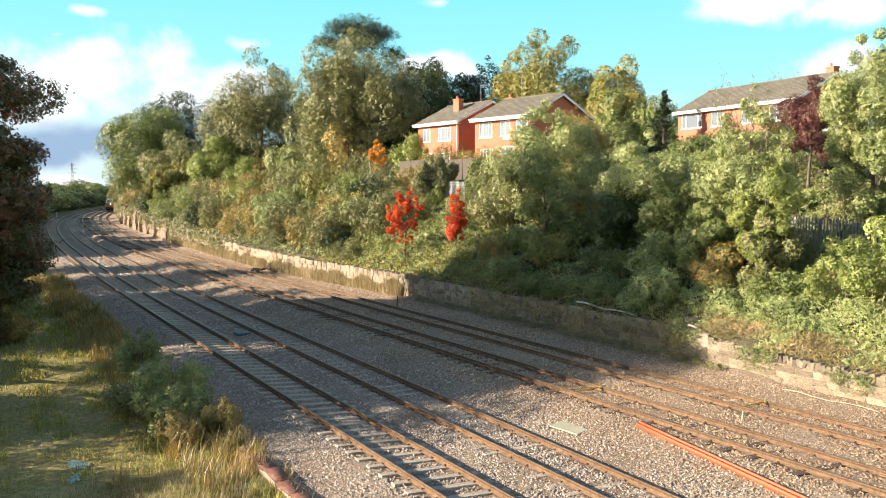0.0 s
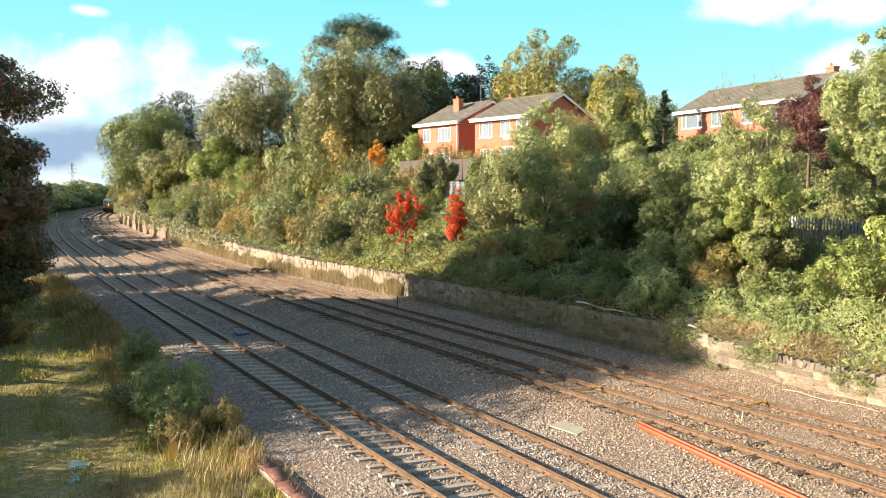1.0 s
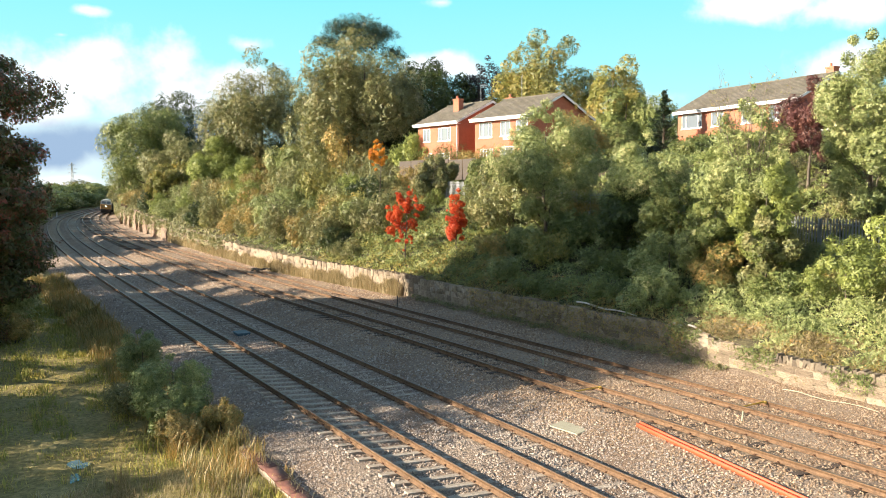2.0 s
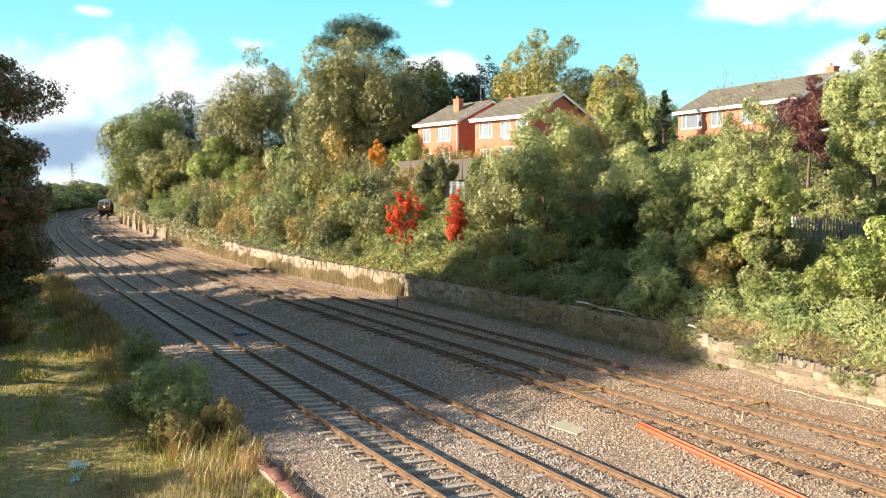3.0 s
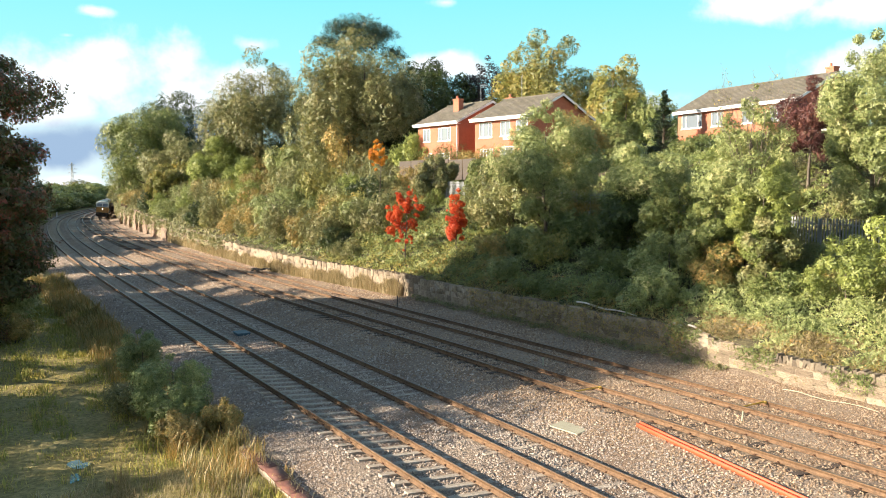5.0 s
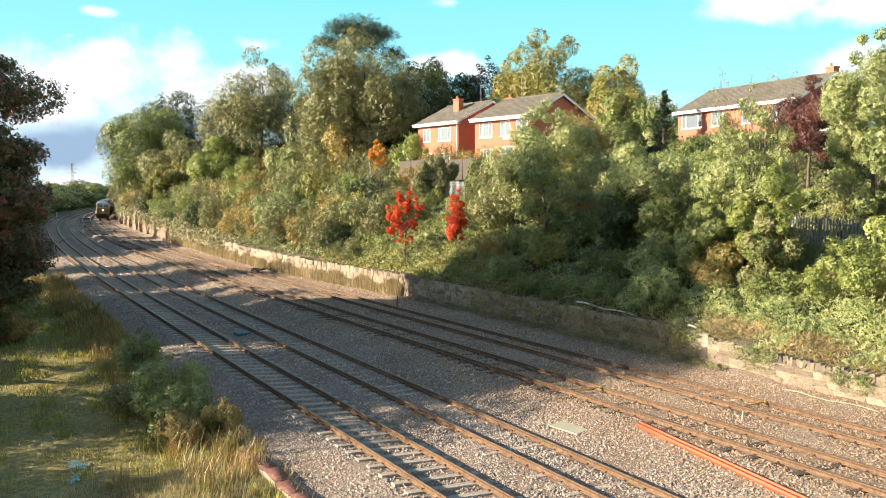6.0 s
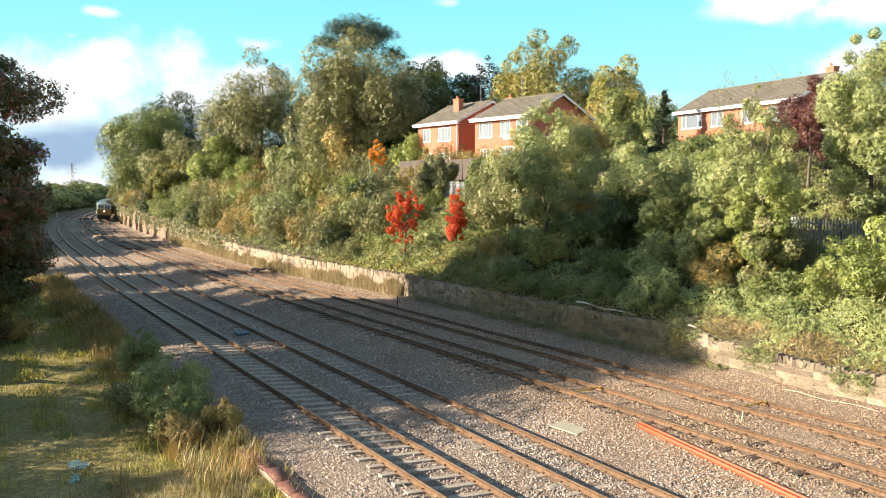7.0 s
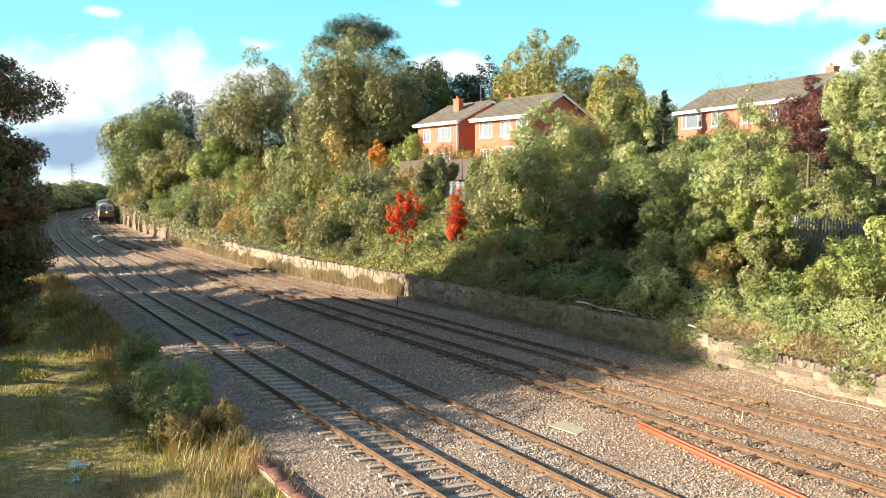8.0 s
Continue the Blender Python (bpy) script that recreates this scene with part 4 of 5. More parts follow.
build_bushes()
overhang = make_tree("tree", "overhanging green hawthorn above the distant wall", "tree", TREES, 230, 9.5, 5.0, 0.05, L_MID, lobes=30, leaves=5000, size=0.4, top=0.3, r0=0.15)
p = spot(222.0, float(wall_q(222.0)) + 1.6)
stand(overhang, p.x, p.y, p.z - 2.2)
overhang = make_tree("tree", "leaning olive hawthorn above the distant wall", "tree", TREES, 231, 8.5, 4.8, 0.05, L_OLIVE, lobes=30, leaves=4500, size=0.4, top=0.3, r0=0.15)
p = spot(197.0, float(wall_q(197.0)) + 1.2)
stand(overhang, p.x, p.y, p.z - 2.2)


# ---- carpets: stones, undergrowth, grass ----
def stones_mesh(name, rng, s, q, size, lift, mat):
    """Angular stones bedded in the ground: a crooked cap of four or five facets over a sunk rim."""
    x, y = plan(s, q)
    z = ground_z(s, q) + lift
    n = len(s)
    a = rng.random(n)[:, None] * 6.283 + np.arange(5)[None] * 1.2566 + 0.3 * rng.normal(size=(n, 5))
    r = size[:, None] * (0.75 + 0.5 * rng.random((n, 5)))
    rim = np.stack([np.cos(a) * r, np.sin(a) * r * (0.55 + 0.45 * rng.random((n, 1))), -0.55 * size[:, None] + 0.3 * size[:, None] * rng.random((n, 5))], -1)
    top = np.concatenate([rng.normal(size=(n, 2)) * 0.3 * size[:, None], (size * (0.45 + 0.45 * rng.random(n)))[:, None]], 1)
    v = np.concatenate([rim, top[:, None]], 1) + np.stack([x, y, z], -1)[:, None]
    of = np.array([[0, 1, 5], [1, 2, 5], [2, 3, 5], [3, 4, 5], [4, 0, 5]])
    f = (np.arange(n)[:, None, None] * 6 + of[None]).reshape(-1, 3)
    return mesh_of(name, v.reshape(-1, 3), f, (mat,))


def build_ballast():
    rng = np.random.default_rng(21)
    ss, qq, zz = [], [], []
    for lo, hi, per, size in ((12, 26, 330, 0.038), (26, 42, 130, 0.046), (42, 60, 48, 0.062), (60, 95, 16, 0.09)):
        n = int((hi - lo) * 18 * per)
        s, q = rng.uniform(lo, hi, n), rng.uniform(-3.4, 15.0, n)
        keep = q < wall_q(s) - 0.02
        for k in range(4):
            d = np.abs(q - track_q(k, s))
            keep &= np.abs(d - 0.7525) > 0.15
            if k == 0:
                keep &= (d > 1.3) | (rng.random(n) < 0.55)
            if k == 1:
                keep &= (d > 1.3) | (rng.random(n) < 0.85)
        ss.append(s[keep])
        qq.append(q[keep])
        zz.append(np.full(keep.sum(), size) * (0.6 + 0.8 * rng.random(keep.sum())))
    s, q, size = np.concatenate(ss), np.concatenate(qq), np.concatenate(zz)
    lift = rng.normal(size=len(s)) * 0.015 + 0.005
    rust = q + rng.normal(size=len(q)) * 0.9 > track_q(2, s) - 2.4
    for name, m, mat, label in (("grey_ballast", ~rust, M_STONE, "loose grey ballast stones between the rails"), ("brown_ballast", rust, M_STONE_RUST, "rust stained ballast stones by the wall")):
        ob = part(name, stones_mesh(name, rng, s[m], q[m], size[m], lift[m], mat), mat)
        tagged(ob, label, "ballast", kind="stuff")


build_ballast()


def lumps(s, e):
    return 0.5 + 0.5 * np.sin(s * 1.9 + 1.3 * np.sin(e * 1.1)) * np.sin(e * 1.7 + 0.8 * np.sin(s * 0.9))


def build_undergrowth():
    rng = np.random.default_rng(31)
    for name, label, mat, lo, hi, e0, e1, per, tall, size in (
        ("bramble", "tangled green bramble covering the bank", L_MID, 12, 80, 0.5, 15, 62, 0.95, 0.19),
        ("lush_bramble", "lush sunlit bramble spilling down the bank", L_BRIGHT, 12, 27, 1.5, 9.5, 260, 1.25, 0.12),
        ("upper_weeds", "green weeds and ivy over the top of the bank", L_MID, 14, 62, 14, 28, 50, 0.9, 0.22),
        ("ivy", "dark ivy trailing over the bank", L_DARK, 12, 80, 0.3, 15, 25, 0.5, 0.16),
        ("nettles", "yellowing nettles and weeds on the bank", L_YELLOW, 40, 60, 0.3, 8, 170, 0.55, 0.14),
        ("dead_stalks", "brown dead stalks along the wall top", L_BROWN, 12, 48, 0.1, 2.4, 130, 0.5, 0.13),
        ("wall_top_stalks", "dry brown grass spilling over the wall top", L_DRY, 12, 24.5, 0.0, 2.0, 240, 0.5, 0.1),
        ("dead_creeper", "bleached dead creeper matted above the wall", L_DRY, 12, 26, 0.05, 2.3, 620, 0.4, 0.13),
        ("hanging_ivy", "green ivy hanging in clumps over the near wall", L_MID, 12, 25.5, -0.3, 0.2, 900, 0.3, 0.1),
        ("bramble_tongues", "bright bramble shoots reaching down to the wall", L_BRIGHT, 12, 26, 0.0, 2.0, 420, 0.8, 0.11),
        ("hanging_stalks", "dead brown creeper hanging over the wall", L_BROWN, 24.5, 40, -0.3, 0.1, 480, 0.2, 0.1),
        ("hanging_bramble", "olive bramble trailing down the distant wall", L_OLIVE, 82, 245, -0.6, 0.6, 60, 0.35, 0.28),
        ("wall_weeds", "grey green weeds along the wall", L_OLIVE, 22.5, 46, -0.6, 1.2, 130, 0.5, 0.12),
        ("far_bramble", "green bramble on the distant bank", L_OLIVE, 80, 210, 0.2, 9, 22, 0.9, 0.3)):
        n = int((hi - lo) * (e1 - e0) * per)
        s, e = rng.uniform(lo, hi, n), rng.uniform(e0, e1, n)
        if name in ("hanging_ivy", "bramble_tongues"):
            keep = np.sin(s * 1.55 + 0.6 * np.sin(s * 3.7)) + 0.35 * rng.normal(size=n) > (np.where(s > 22.3, -0.3, 0.55) if name == "hanging_ivy" else 0.55)
            s, e = s[keep], e[keep]
            n = len(s)
        if name in ("bramble", "ivy"):
            keep = (s > 25.5) | (e > 2.0)
            s, e = s[keep], e[keep]
            n = len(s)
        q = wall_q(s) + e
        x, y = plan(s, q)
        g = ground_z(s, q) if not name.startswith("hanging") else rng.random(n) ** (0.7 if name == "hanging_stalks" else 0.35) * wall_h(s)
        z = g + tall * (0.18 + 0.82 * lumps(s, e)) * (0.35 + 0.65 * rng.random(n))
        nn = unit(rng, n) * 0.8 + np.array([-0.3, -0.4, 0.6])
        nn /= np.linalg.norm(nn, axis=1)[:, None]
        v, f = leaf_arrays(np.stack([x, y, z], -1), nn, size, rng)
        tagged(part(name, mesh_of(name, v, f, (mat,)), mat), label, "undergrowth", kind="stuff")


build_undergrowth()


def blades(rng, s, q, height, lean, width):
    x, y = plan(s, q)
    z = ground_z(s, q) - 0.02
    n = len(s)
    a = rng.random(n) * 6.283
    d = np.stack([np.cos(a), np.sin(a), np.zeros(n)], -1)
    p = np.stack([x, y, z], -1)
    wv = np.stack([-d[:, 1], d[:, 0], np.zeros(n)], -1) * width[:, None]
    mid = p + d * (lean * height * 0.25)[:, None] + np.array([0, 0, 1]) * (height * 0.6)[:, None]
    tip = p + d * (lean * height)[:, None] + np.array([0, 0, 1]) * height[:, None]
    v = np.stack([p - wv, p + wv, mid + wv * 0.7, mid - wv * 0.7, tip], 1).reshape(-1, 3)
    k = np.arange(n)[:, None] * 5
    return v, [k + np.array([0, 1, 2, 3]), k + np.array([3, 2, 4])]


def build_grass():
    rng = np.random.default_rng(51)

    def field(name, label, mat, n, lo, hi, q0, q1, h0, h1, clump, thin=True, w=0.006):
        s, q = rng.uniform(lo, hi, n), rng.uniform(q0, q1, n)
        if clump:
            m = n // clump
            s = np.repeat(rng.uniform(lo, hi, m), clump) + rng.normal(size=m * clump) * 0.14
            q = np.repeat(rng.uniform(q0, q1, m), clump) + rng.normal(size=m * clump) * 0.14
        rut = np.minimum(np.abs(q + 6.9), np.abs(q + 8.7))
        keep = (q < -3.3) & ((rut > 0.42) | (rng.random(len(q)) < 0.35)) if thin else q < -3.0
        s, q = s[keep], q[keep]
        h = rng.uniform(h0, h1, len(s)) * (0.5 + 0.9 * lumps(s * 1.3, q))
        v, f = blades(rng, s, q, h, 0.3 + 0.5 * rng.random(len(s)), w * (0.7 + 0.8 * rng.random(len(s))) * (1 + np.clip(s - 25, 0, 60) * 0.03))
        tagged(part(name, mesh_of(name, v, f, (mat,)), mat), label, "grass", kind="stuff")

    field("short_grass", "short green grass beside the path", L_GRASS, 48000, 15, 58, -14, -3.3, 0.05, 0.16, 0, w=0.012)
    field("grass_tufts", "rough green grass tufts by the path", L_GRASS, 24000, 15, 75, -18, -3.5, 0.15, 0.42, 28, w=0.01)
    field("dry_grass", "tall dry straw coloured grass beside the line", L_DRY, 9000, 15, 24, -9.5, -3.2, 0.14, 0.45, 22, False, w=0.007)
    field("dry_edge_grass", "dead brown grass stems along the ballast edge", L_BROWN, 15000, 22, 75, -5.2, -3.0, 0.25, 0.75, 24, False, w=0.01)


def wall_foot_grass():
    rng = np.random.default_rng(52)
    n = 24000
    s = 47.5 + 62 * rng.random(n) ** 1.3
    q = wall_q(s) - 0.02 - 0.35 * rng.random(n) ** 1.8
    h = rng.uniform(0.25, 1.25, n) * (0.5 + 0.6 * lumps(s * 0.8, q))
    v, f = blades(rng, s, q, h, 0.15 + 0.3 * rng.random(n), 0.014 + 0.012 * rng.random(n))
    tagged(part("wall_grass", mesh_of("wall_grass", v, f, (L_DRY,)), L_DRY), "tall bleached grass along the foot of the wall", "grass", kind="stuff")


build_grass()
wall_foot_grass()


# ---- fence ----
def build_fence():
    root = new("palisade_fence")
    tagged(root, "grey galvanised steel palisade fence along the bank top", "fence")
    pale = prism([(-0.035, 0), (0.035, 0), (0.035, 1.72), (0.0, 1.8), (-0.035, 1.72)], -0.012, 0.012)
    me = bpy.data.meshes.new("pale")
    bmesh.ops.recalc_face_normals(pale, faces=pale.faces)
    pale.to_mesh(me)
    pale.free()
    me.materials.append(M_STEEL)

    def line(s):
        q = float(wall_q(s)) + float(np.interp(s, [16, 32, 52, 60], [9.8, 10.2, 10.6, 10.6]))
        return spot(s, q)
    s = 20.0
    while s < 60:
        p = line(s)
        ob = new("pale", me)
        ob.parent = root
        ob.matrix_basis = Matrix.Translation(p) @ Matrix.Rotation(-heading(s) + math.pi / 2, 4, "Z")
        s += 0.155
    for h in (0.45, 1.5):
        s = 20.0
        while s < 59.5:
            a, b = line(s) + Vector((0, 0, h)), line(s + 2.7) + Vector((0, 0, h))
            off = Vector((0.04, 0.03, 0))
            bm = bmesh.new()
            cyl(bm, a + off, b + off, 0.03, seg=4)
            part("rail", bm, M_STEEL, root)
            s += 2.7
    s = 20.0
    while s < 60:
        p = line(s) + Vector((0.07, 0.06, 0))
        part("post", boxed(p.x - 0.05, p.x + 0.05, p.y - 0.04, p.y + 0.04, p.z - 0.2, p.z + 1.7), M_STEEL, root)
        s += 2.7


build_fence()

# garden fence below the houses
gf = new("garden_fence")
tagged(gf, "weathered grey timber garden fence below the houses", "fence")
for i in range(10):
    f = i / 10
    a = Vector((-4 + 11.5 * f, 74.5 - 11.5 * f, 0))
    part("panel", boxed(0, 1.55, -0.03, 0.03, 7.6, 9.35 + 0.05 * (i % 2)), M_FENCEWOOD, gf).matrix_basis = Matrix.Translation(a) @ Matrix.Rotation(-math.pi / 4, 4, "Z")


# ---- bare twigs over the sallow ----
def bare_twigs(tree, height, spread, n, seed):
    rng = np.random.default_rng(seed)
    pieces = []
    for i in range(n):
        a, r = rng.random() * 6.283, spread * math.sqrt(rng.random())
        b = np.array([0.35 * r * math.cos(a), 0.35 * r * math.sin(a), height * 0.62])
        e = np.array([r * math.cos(a), r * math.sin(a), height * (0.9 + 0.22 * rng.random())])
        t = np.linspace(0, 1, 7)[:, None]
        path = b + (e - b) * t + rng.normal(size=(7, 3)) * 0.05
        pieces.append(tube_arrays(path, np.linspace(0.02, 0.004, 7), 4))
        for k in range(5):
            p = path[3 + k % 4]
            q = p + rng.normal(size=3) * 0.25 + np.array([0, 0, 0.3])
            pieces.append(tube_arrays(np.array([p, (p + q) / 2 + rng.normal(size=3) * 0.03, q]), np.array([0.008, 0.006, 0.003]), 3))
    v, f = gather(pieces)
    part("bare_twig_spray", mesh_of("twigs", v, f, (L_TWIG,)), L_TWIG, tree)
    ends = v[rng.integers(0, len(v), 500)]
    lv, lf = leaf_arrays(ends + rng.normal(size=ends.shape) * 0.05, unit(rng, 500), 0.1, rng)
    part("sparse_foliage", mesh_of("sparse", lv, lf, (L_YELLOW,)), L_YELLOW, tree)


bare_twigs(sallow, 8.3, 1.9, 34, 81)

# ---- pine and spruce ----
def make_pine(x, y, z_top, width):
    rng = np.random.default_rng(61)
    s, q = find(x, y)
    zg = float(ground_z(s, q))
    h = z_top - zg
    root = new("pine_tree")
    tagged(root, "tall dark pine with flat layered top", "tree", TREES)
    pads = [(0.0, 0.0, 0.96, 0.38), (0.28, 0.1, 0.93, 0.3), (-0.25, -0.1, 0.94, 0.3), (-0.5, 0.1, 0.885, 0.24), (0.48, -0.1, 0.9, 0.24), (0.05, 0.2, 0.89, 0.36), (0.62, 0, 0.8, 0.2), (-0.35, 0.2, 0.85, 0.22), (0.75, 0.05, 0.77, 0.12), (-0.62, 0.0, 0.86, 0.14), (0.2, -.2, 0.83, 0.3)]
    pos, nor, cen = [], [], []
    for a, b, c, r in pads:
        n = int(9000 * r * r)
        u = unit(rng, n) * np.sqrt(rng.random(n))[:, None]
        lump = 0.12 * np.sin(u[:, 0] * 9 + a * 20) * np.sin(u[:, 1] * 8)
        p = np.stack([a * width / 2 + u[:, 0] * r * width * 0.62, b * width / 2 + u[:, 1] * r * width * 0.62, c * h + (u[:, 2] * 0.22 + lump) * r * width], -1)
        pos.append(p)
        nn = unit(rng, n) + np.array([0, 0, 0.8])
        nor.append(nn / np.linalg.norm(nn, axis=1)[:, None])
        cen.append((a * width / 2, b * width / 2, c * h))
    v, f = leaf_arrays(np.concatenate(pos), np.concatenate(nor), 0.42, rng, 0.28)
    part("crown", mesh_of("crown", v, f, (L_PINE,)), L_PINE, root)
    tv, tf = limbs(rng, h, h * 0.6, np.array(cen), 0.35)
    part("trunk", mesh_of("trunk", tv, tf, (M_BARK,), None, True), M_BARK, root)
    stand(root, x, y, zg - 0.1)


make_pine(-0.105 * 108, 108, 29.3, 15.5)


def make_spruce(x, y, z_top, width):
    rng = np.random.default_rng(62)
    s, q = find(x, y)
    zg = float(ground_z(s, q))
    h = z_top - zg
    root = new("spruce_tree")
    tagged(root, "small blue green spruce between the houses", "tree", TREES)
    pos, nor, pieces = [], [], [tube_arrays(np.array([[0, 0, z] for z in np.linspace(-0.2, h, 8)]), np.linspace(0.14, 0.01, 8), 6)]
    for tier in range(15):
        zz = h * (0.12 + 0.85 * tier / 15)
        r = width / 2 * (1 - tier / 15.5)
        for k in range(5):
            a = rng.random() * 6.283
            rr = r * (0.55 + 0.6 * rng.random())
            t = np.linspace(0.1, 1, 40) ** 0.8
            zj = zz + h * 0.03 * rng.normal()
            base = np.stack([np.cos(a) * rr * t, np.sin(a) * rr * t, zj - 0.1 * rr * t + 0.3 * rr * t * t], -1)
            pieces.append(tube_arrays(base[::10], np.linspace(0.03, 0.008, 4), 4))
            pos.append(base + rng.normal(size=base.shape) * 0.09 * (1.2 - t)[:, None])
            nn = unit(rng, 40) * 0.7 + np.array([0, 0, 0.8])
            nor.append(nn / np.linalg.norm(nn, axis=1)[:, None])
    v, f = leaf_arrays(np.concatenate(pos), np.concatenate(nor), 0.3, rng, 0.35)
    part("crown", mesh_of("crown", v, f, (L_PINE,)), L_PINE, root)
    tv, tf = gather(pieces)
    part("trunk", mesh_of("trunk", tv, tf, (M_BARK,), None, True), M_BARK, root)
    stand(root, x, y, zg)


make_spruce(0.277 * 74, 74, 15.9, 4.4)


# ---- beside the grass path ----
def near_bushes():
    for x, y, h, w, mat, label, seed in (
        (-8.7, 25.0, 2.55, 2.1, L_BRIGHT, "leafy green sapling bush at the ballast edge", 401),
        (-11.4, 29.5, 2.7, 1.4, L_BRIGHT, "young green sapling beside the line", 402),
        (-7.6, 22.9, 1.2, 1.5, L_BROWN, "low brown weedy bush at the ballast edge", 403),
        (-10.4, 26.0, 1.4, 1.7, L_OLIVE, "low green bramble by the path", 404),
        (-26.2, 45.0, 3.2, 5.0, L_BRIGHT, "bright green hazel bush below the maple", 405),
        (-34.0, 56.0, 6.5, 6.0, L_DARK, "dark overgrown bush below the maple", 406),
        (-22.5, 37.0, 1.7, 3.0, L_TURNING, "low reddish bramble by the path", 407),
        (-41.0, 68.0, 6.5, 6.0, L_DARK, "dark green bush along the path", 408),
        (-50.0, 84.0, 7.0, 7.0, L_DARK, "tall dark bush beside the line", 409),
        (-6.8, 23.7, 1.25, 1.1, L_BROWN, "brown seeding dock weeds at the ballast edge", 413),
        (-20.9, 38.2, 1.7, 1.5, L_BROWN, "tall brown dead dock weeds beside the path", 414),
        (-8.2, 23.6, 1.5, 1.6, L_MID, "low green bramble under the sapling", 415),
        (-28.6, 44.0, 10.0, 8.0, L_DARK, "tall dark holly under the maple", 412)):
        rng_leaves = 8000 if w < 2.5 else 10000
        r = make_tree("bush", label, "bush", "bushes beside the grass path", seed, h, w * 1.15, 0.05, mat, lobes=34, leaves=rng_leaves, size=0.05 + 0.03 * w, r0=0.03, lobe_r=0.19, hollow=0.2, slim=0.5)
        plant(x, y, r)


near_bushes()


def far_hedge():
    rng = np.random.default_rng(71)
    first = make_tree("hedge_tree", "distant green hedgerow tree beyond the curve", "tree", "distant hedgerow trees", 410, 6.0, 7.0, 0.1, L_MID, lobes=18, leaves=2200, size=0.55, r0=0.1, lobe_r=0.26)
    other = make_tree("hedge_tree", "distant olive hedgerow tree beyond the curve", "tree", "distant hedgerow trees", 411, 6.0, 7.0, 0.1, L_OLIVE, lobes=18, leaves=2200, size=0.55, r0=0.1, lobe_r=0.26)
    used = set()
    for s in np.arange(105, 470, 8.0):
        for q in (-9.0, -16.0):
            kind = first if rng.random() < 0.6 else other
            p = spot(s, q + rng.normal(), 0.2)
            k = (0.55 + 0.25 * rng.random()) * (1.0 if q > -10 else 1.35) * (1.3 if s > 220 else 1.5)
            m = pose(p.x, p.y, p.z, 0, 0, rng.random() * 360) @ Matrix.Diagonal((k * 1.3, k * 1.3, k, 1))
            if kind.name in used:
                copy_thing(kind, m)
            else:
                used.add(kind.name)
                kind.matrix_basis = m
    for x, y, k in ((-236, 520, 2.2), (-225, 480, 1.2), (-262, 500, 1.4), (-210, 505, 1.3), (-190, 500, 1.3), (-280, 520, 1.6)):
        copy_thing(other, pose(x, y, -0.5, 0, 0, rng.random() * 360) @ Matrix.Diagonal((k, k, k, 1)))


far_hedge()


# ---- far off ----
def make_pylon(x, y, h):
    bm = bmesh.new()
    def leg(z):
        return np.interp(z / h, [0, 0.5, 1], [0.085, 0.03, 0.012]) * h
    zs = [0, 0.15, 0.3, 0.42, 0.52, 0.62, 0.72, 0.82, 0.92, 1.0]
    corners = [(1, 1), (-1, 1), (-1, -1), (1, -1)]
    t = 0.4
    for za, zb in zip(zs, zs[1:]):
        a, b = leg(za * h), leg(zb * h)
        for i in range(4):
            c, d = corners[i], corners[(i + 1) % 4]
            cyl(bm, (c[0] * a, c[1] * a, za * h), (c[0] * b, c[1] * b, zb * h), t, seg=4)
            cyl(bm, (c[0] * a, c[1] * a, za * h), (d[0] * b, d[1] * b, zb * h), t * 0.6, seg=4)
    for z, w in ((0.62, 0.16), (0.76, 0.2), (0.9, 0.13)):
        for sx in (-1, 1):
            cyl(bm, (0, 0, z * h), (sx * w * h, 0, z * h), t * 0.8, seg=4)
            cyl(bm, (0, 0, (z + 0.05) * h), (sx * w * h, 0, z * h), t * 0.6, seg=4)
    ob = part("lattice_pylon", bm, M_STEEL)
    ob.matrix_basis = pose(x, y, -1)
    tagged(ob, "distant grey steel lattice electricity pylon", "pylon")


make_pylon(-0.4655 * 1500, 1500, 52)

hill = bmesh.new()
cols = []
for i in range(61):
    a = radians(-50 + 100 * i / 60)
    r = 2800
    h = 4 + 3 * math.sin(i * 0.45) + 2 * math.sin(i * 1.3 + 1)
    cols.append([hill.verts.new((r * k * math.sin(a), r * k * math.cos(a), z)) for k, z in ((0.85, -2), (0.95, h * 0.7), (1.0, h))])
for a, b in zip(cols, cols[1:]):
    for j in range(2):
        hill.faces.new((a[j], b[j], b[j + 1], a[j + 1]))
tagged(part("backdrop_hills", hill, M_FIELD, None, "", True), "low distant blue green hills on the horizon", "hills", kind="structure")


# ---- lineside things ----
def along(s0, q0, s1, q1, z0, w, h, n=12):
    """A straight-sided bar that follows the ground between two points of the plan."""
    t = np.linspace(0, 1, n)
    s, q = s0 + (s1 - s0) * t, q0 + (q1 - q0) * t
    vs = []
    for dq, dz in ((-w / 2, 0), (w / 2, 0), (w / 2, h), (-w / 2, h)):
        x, y = plan(s, q + dq)
        vs.append(np.stack([x, y, ground_z(s, q) + z0 + dz], -1))
    v = np.stack(vs, 1).reshape(-1, 3)
    i, j = np.meshgrid(np.arange(n - 1), np.arange(4), indexing="ij")
    a, b = i * 4 + j, i * 4 + (j + 1) % 4
    f = np.stack([a, b, b + 4, a + 4], -1).reshape(-1, 4)
    caps = np.array([[3, 2, 1, 0], [(n - 1) * 4 + k for k in range(4)]])
    return np.array(v), np.concatenate([f, caps])


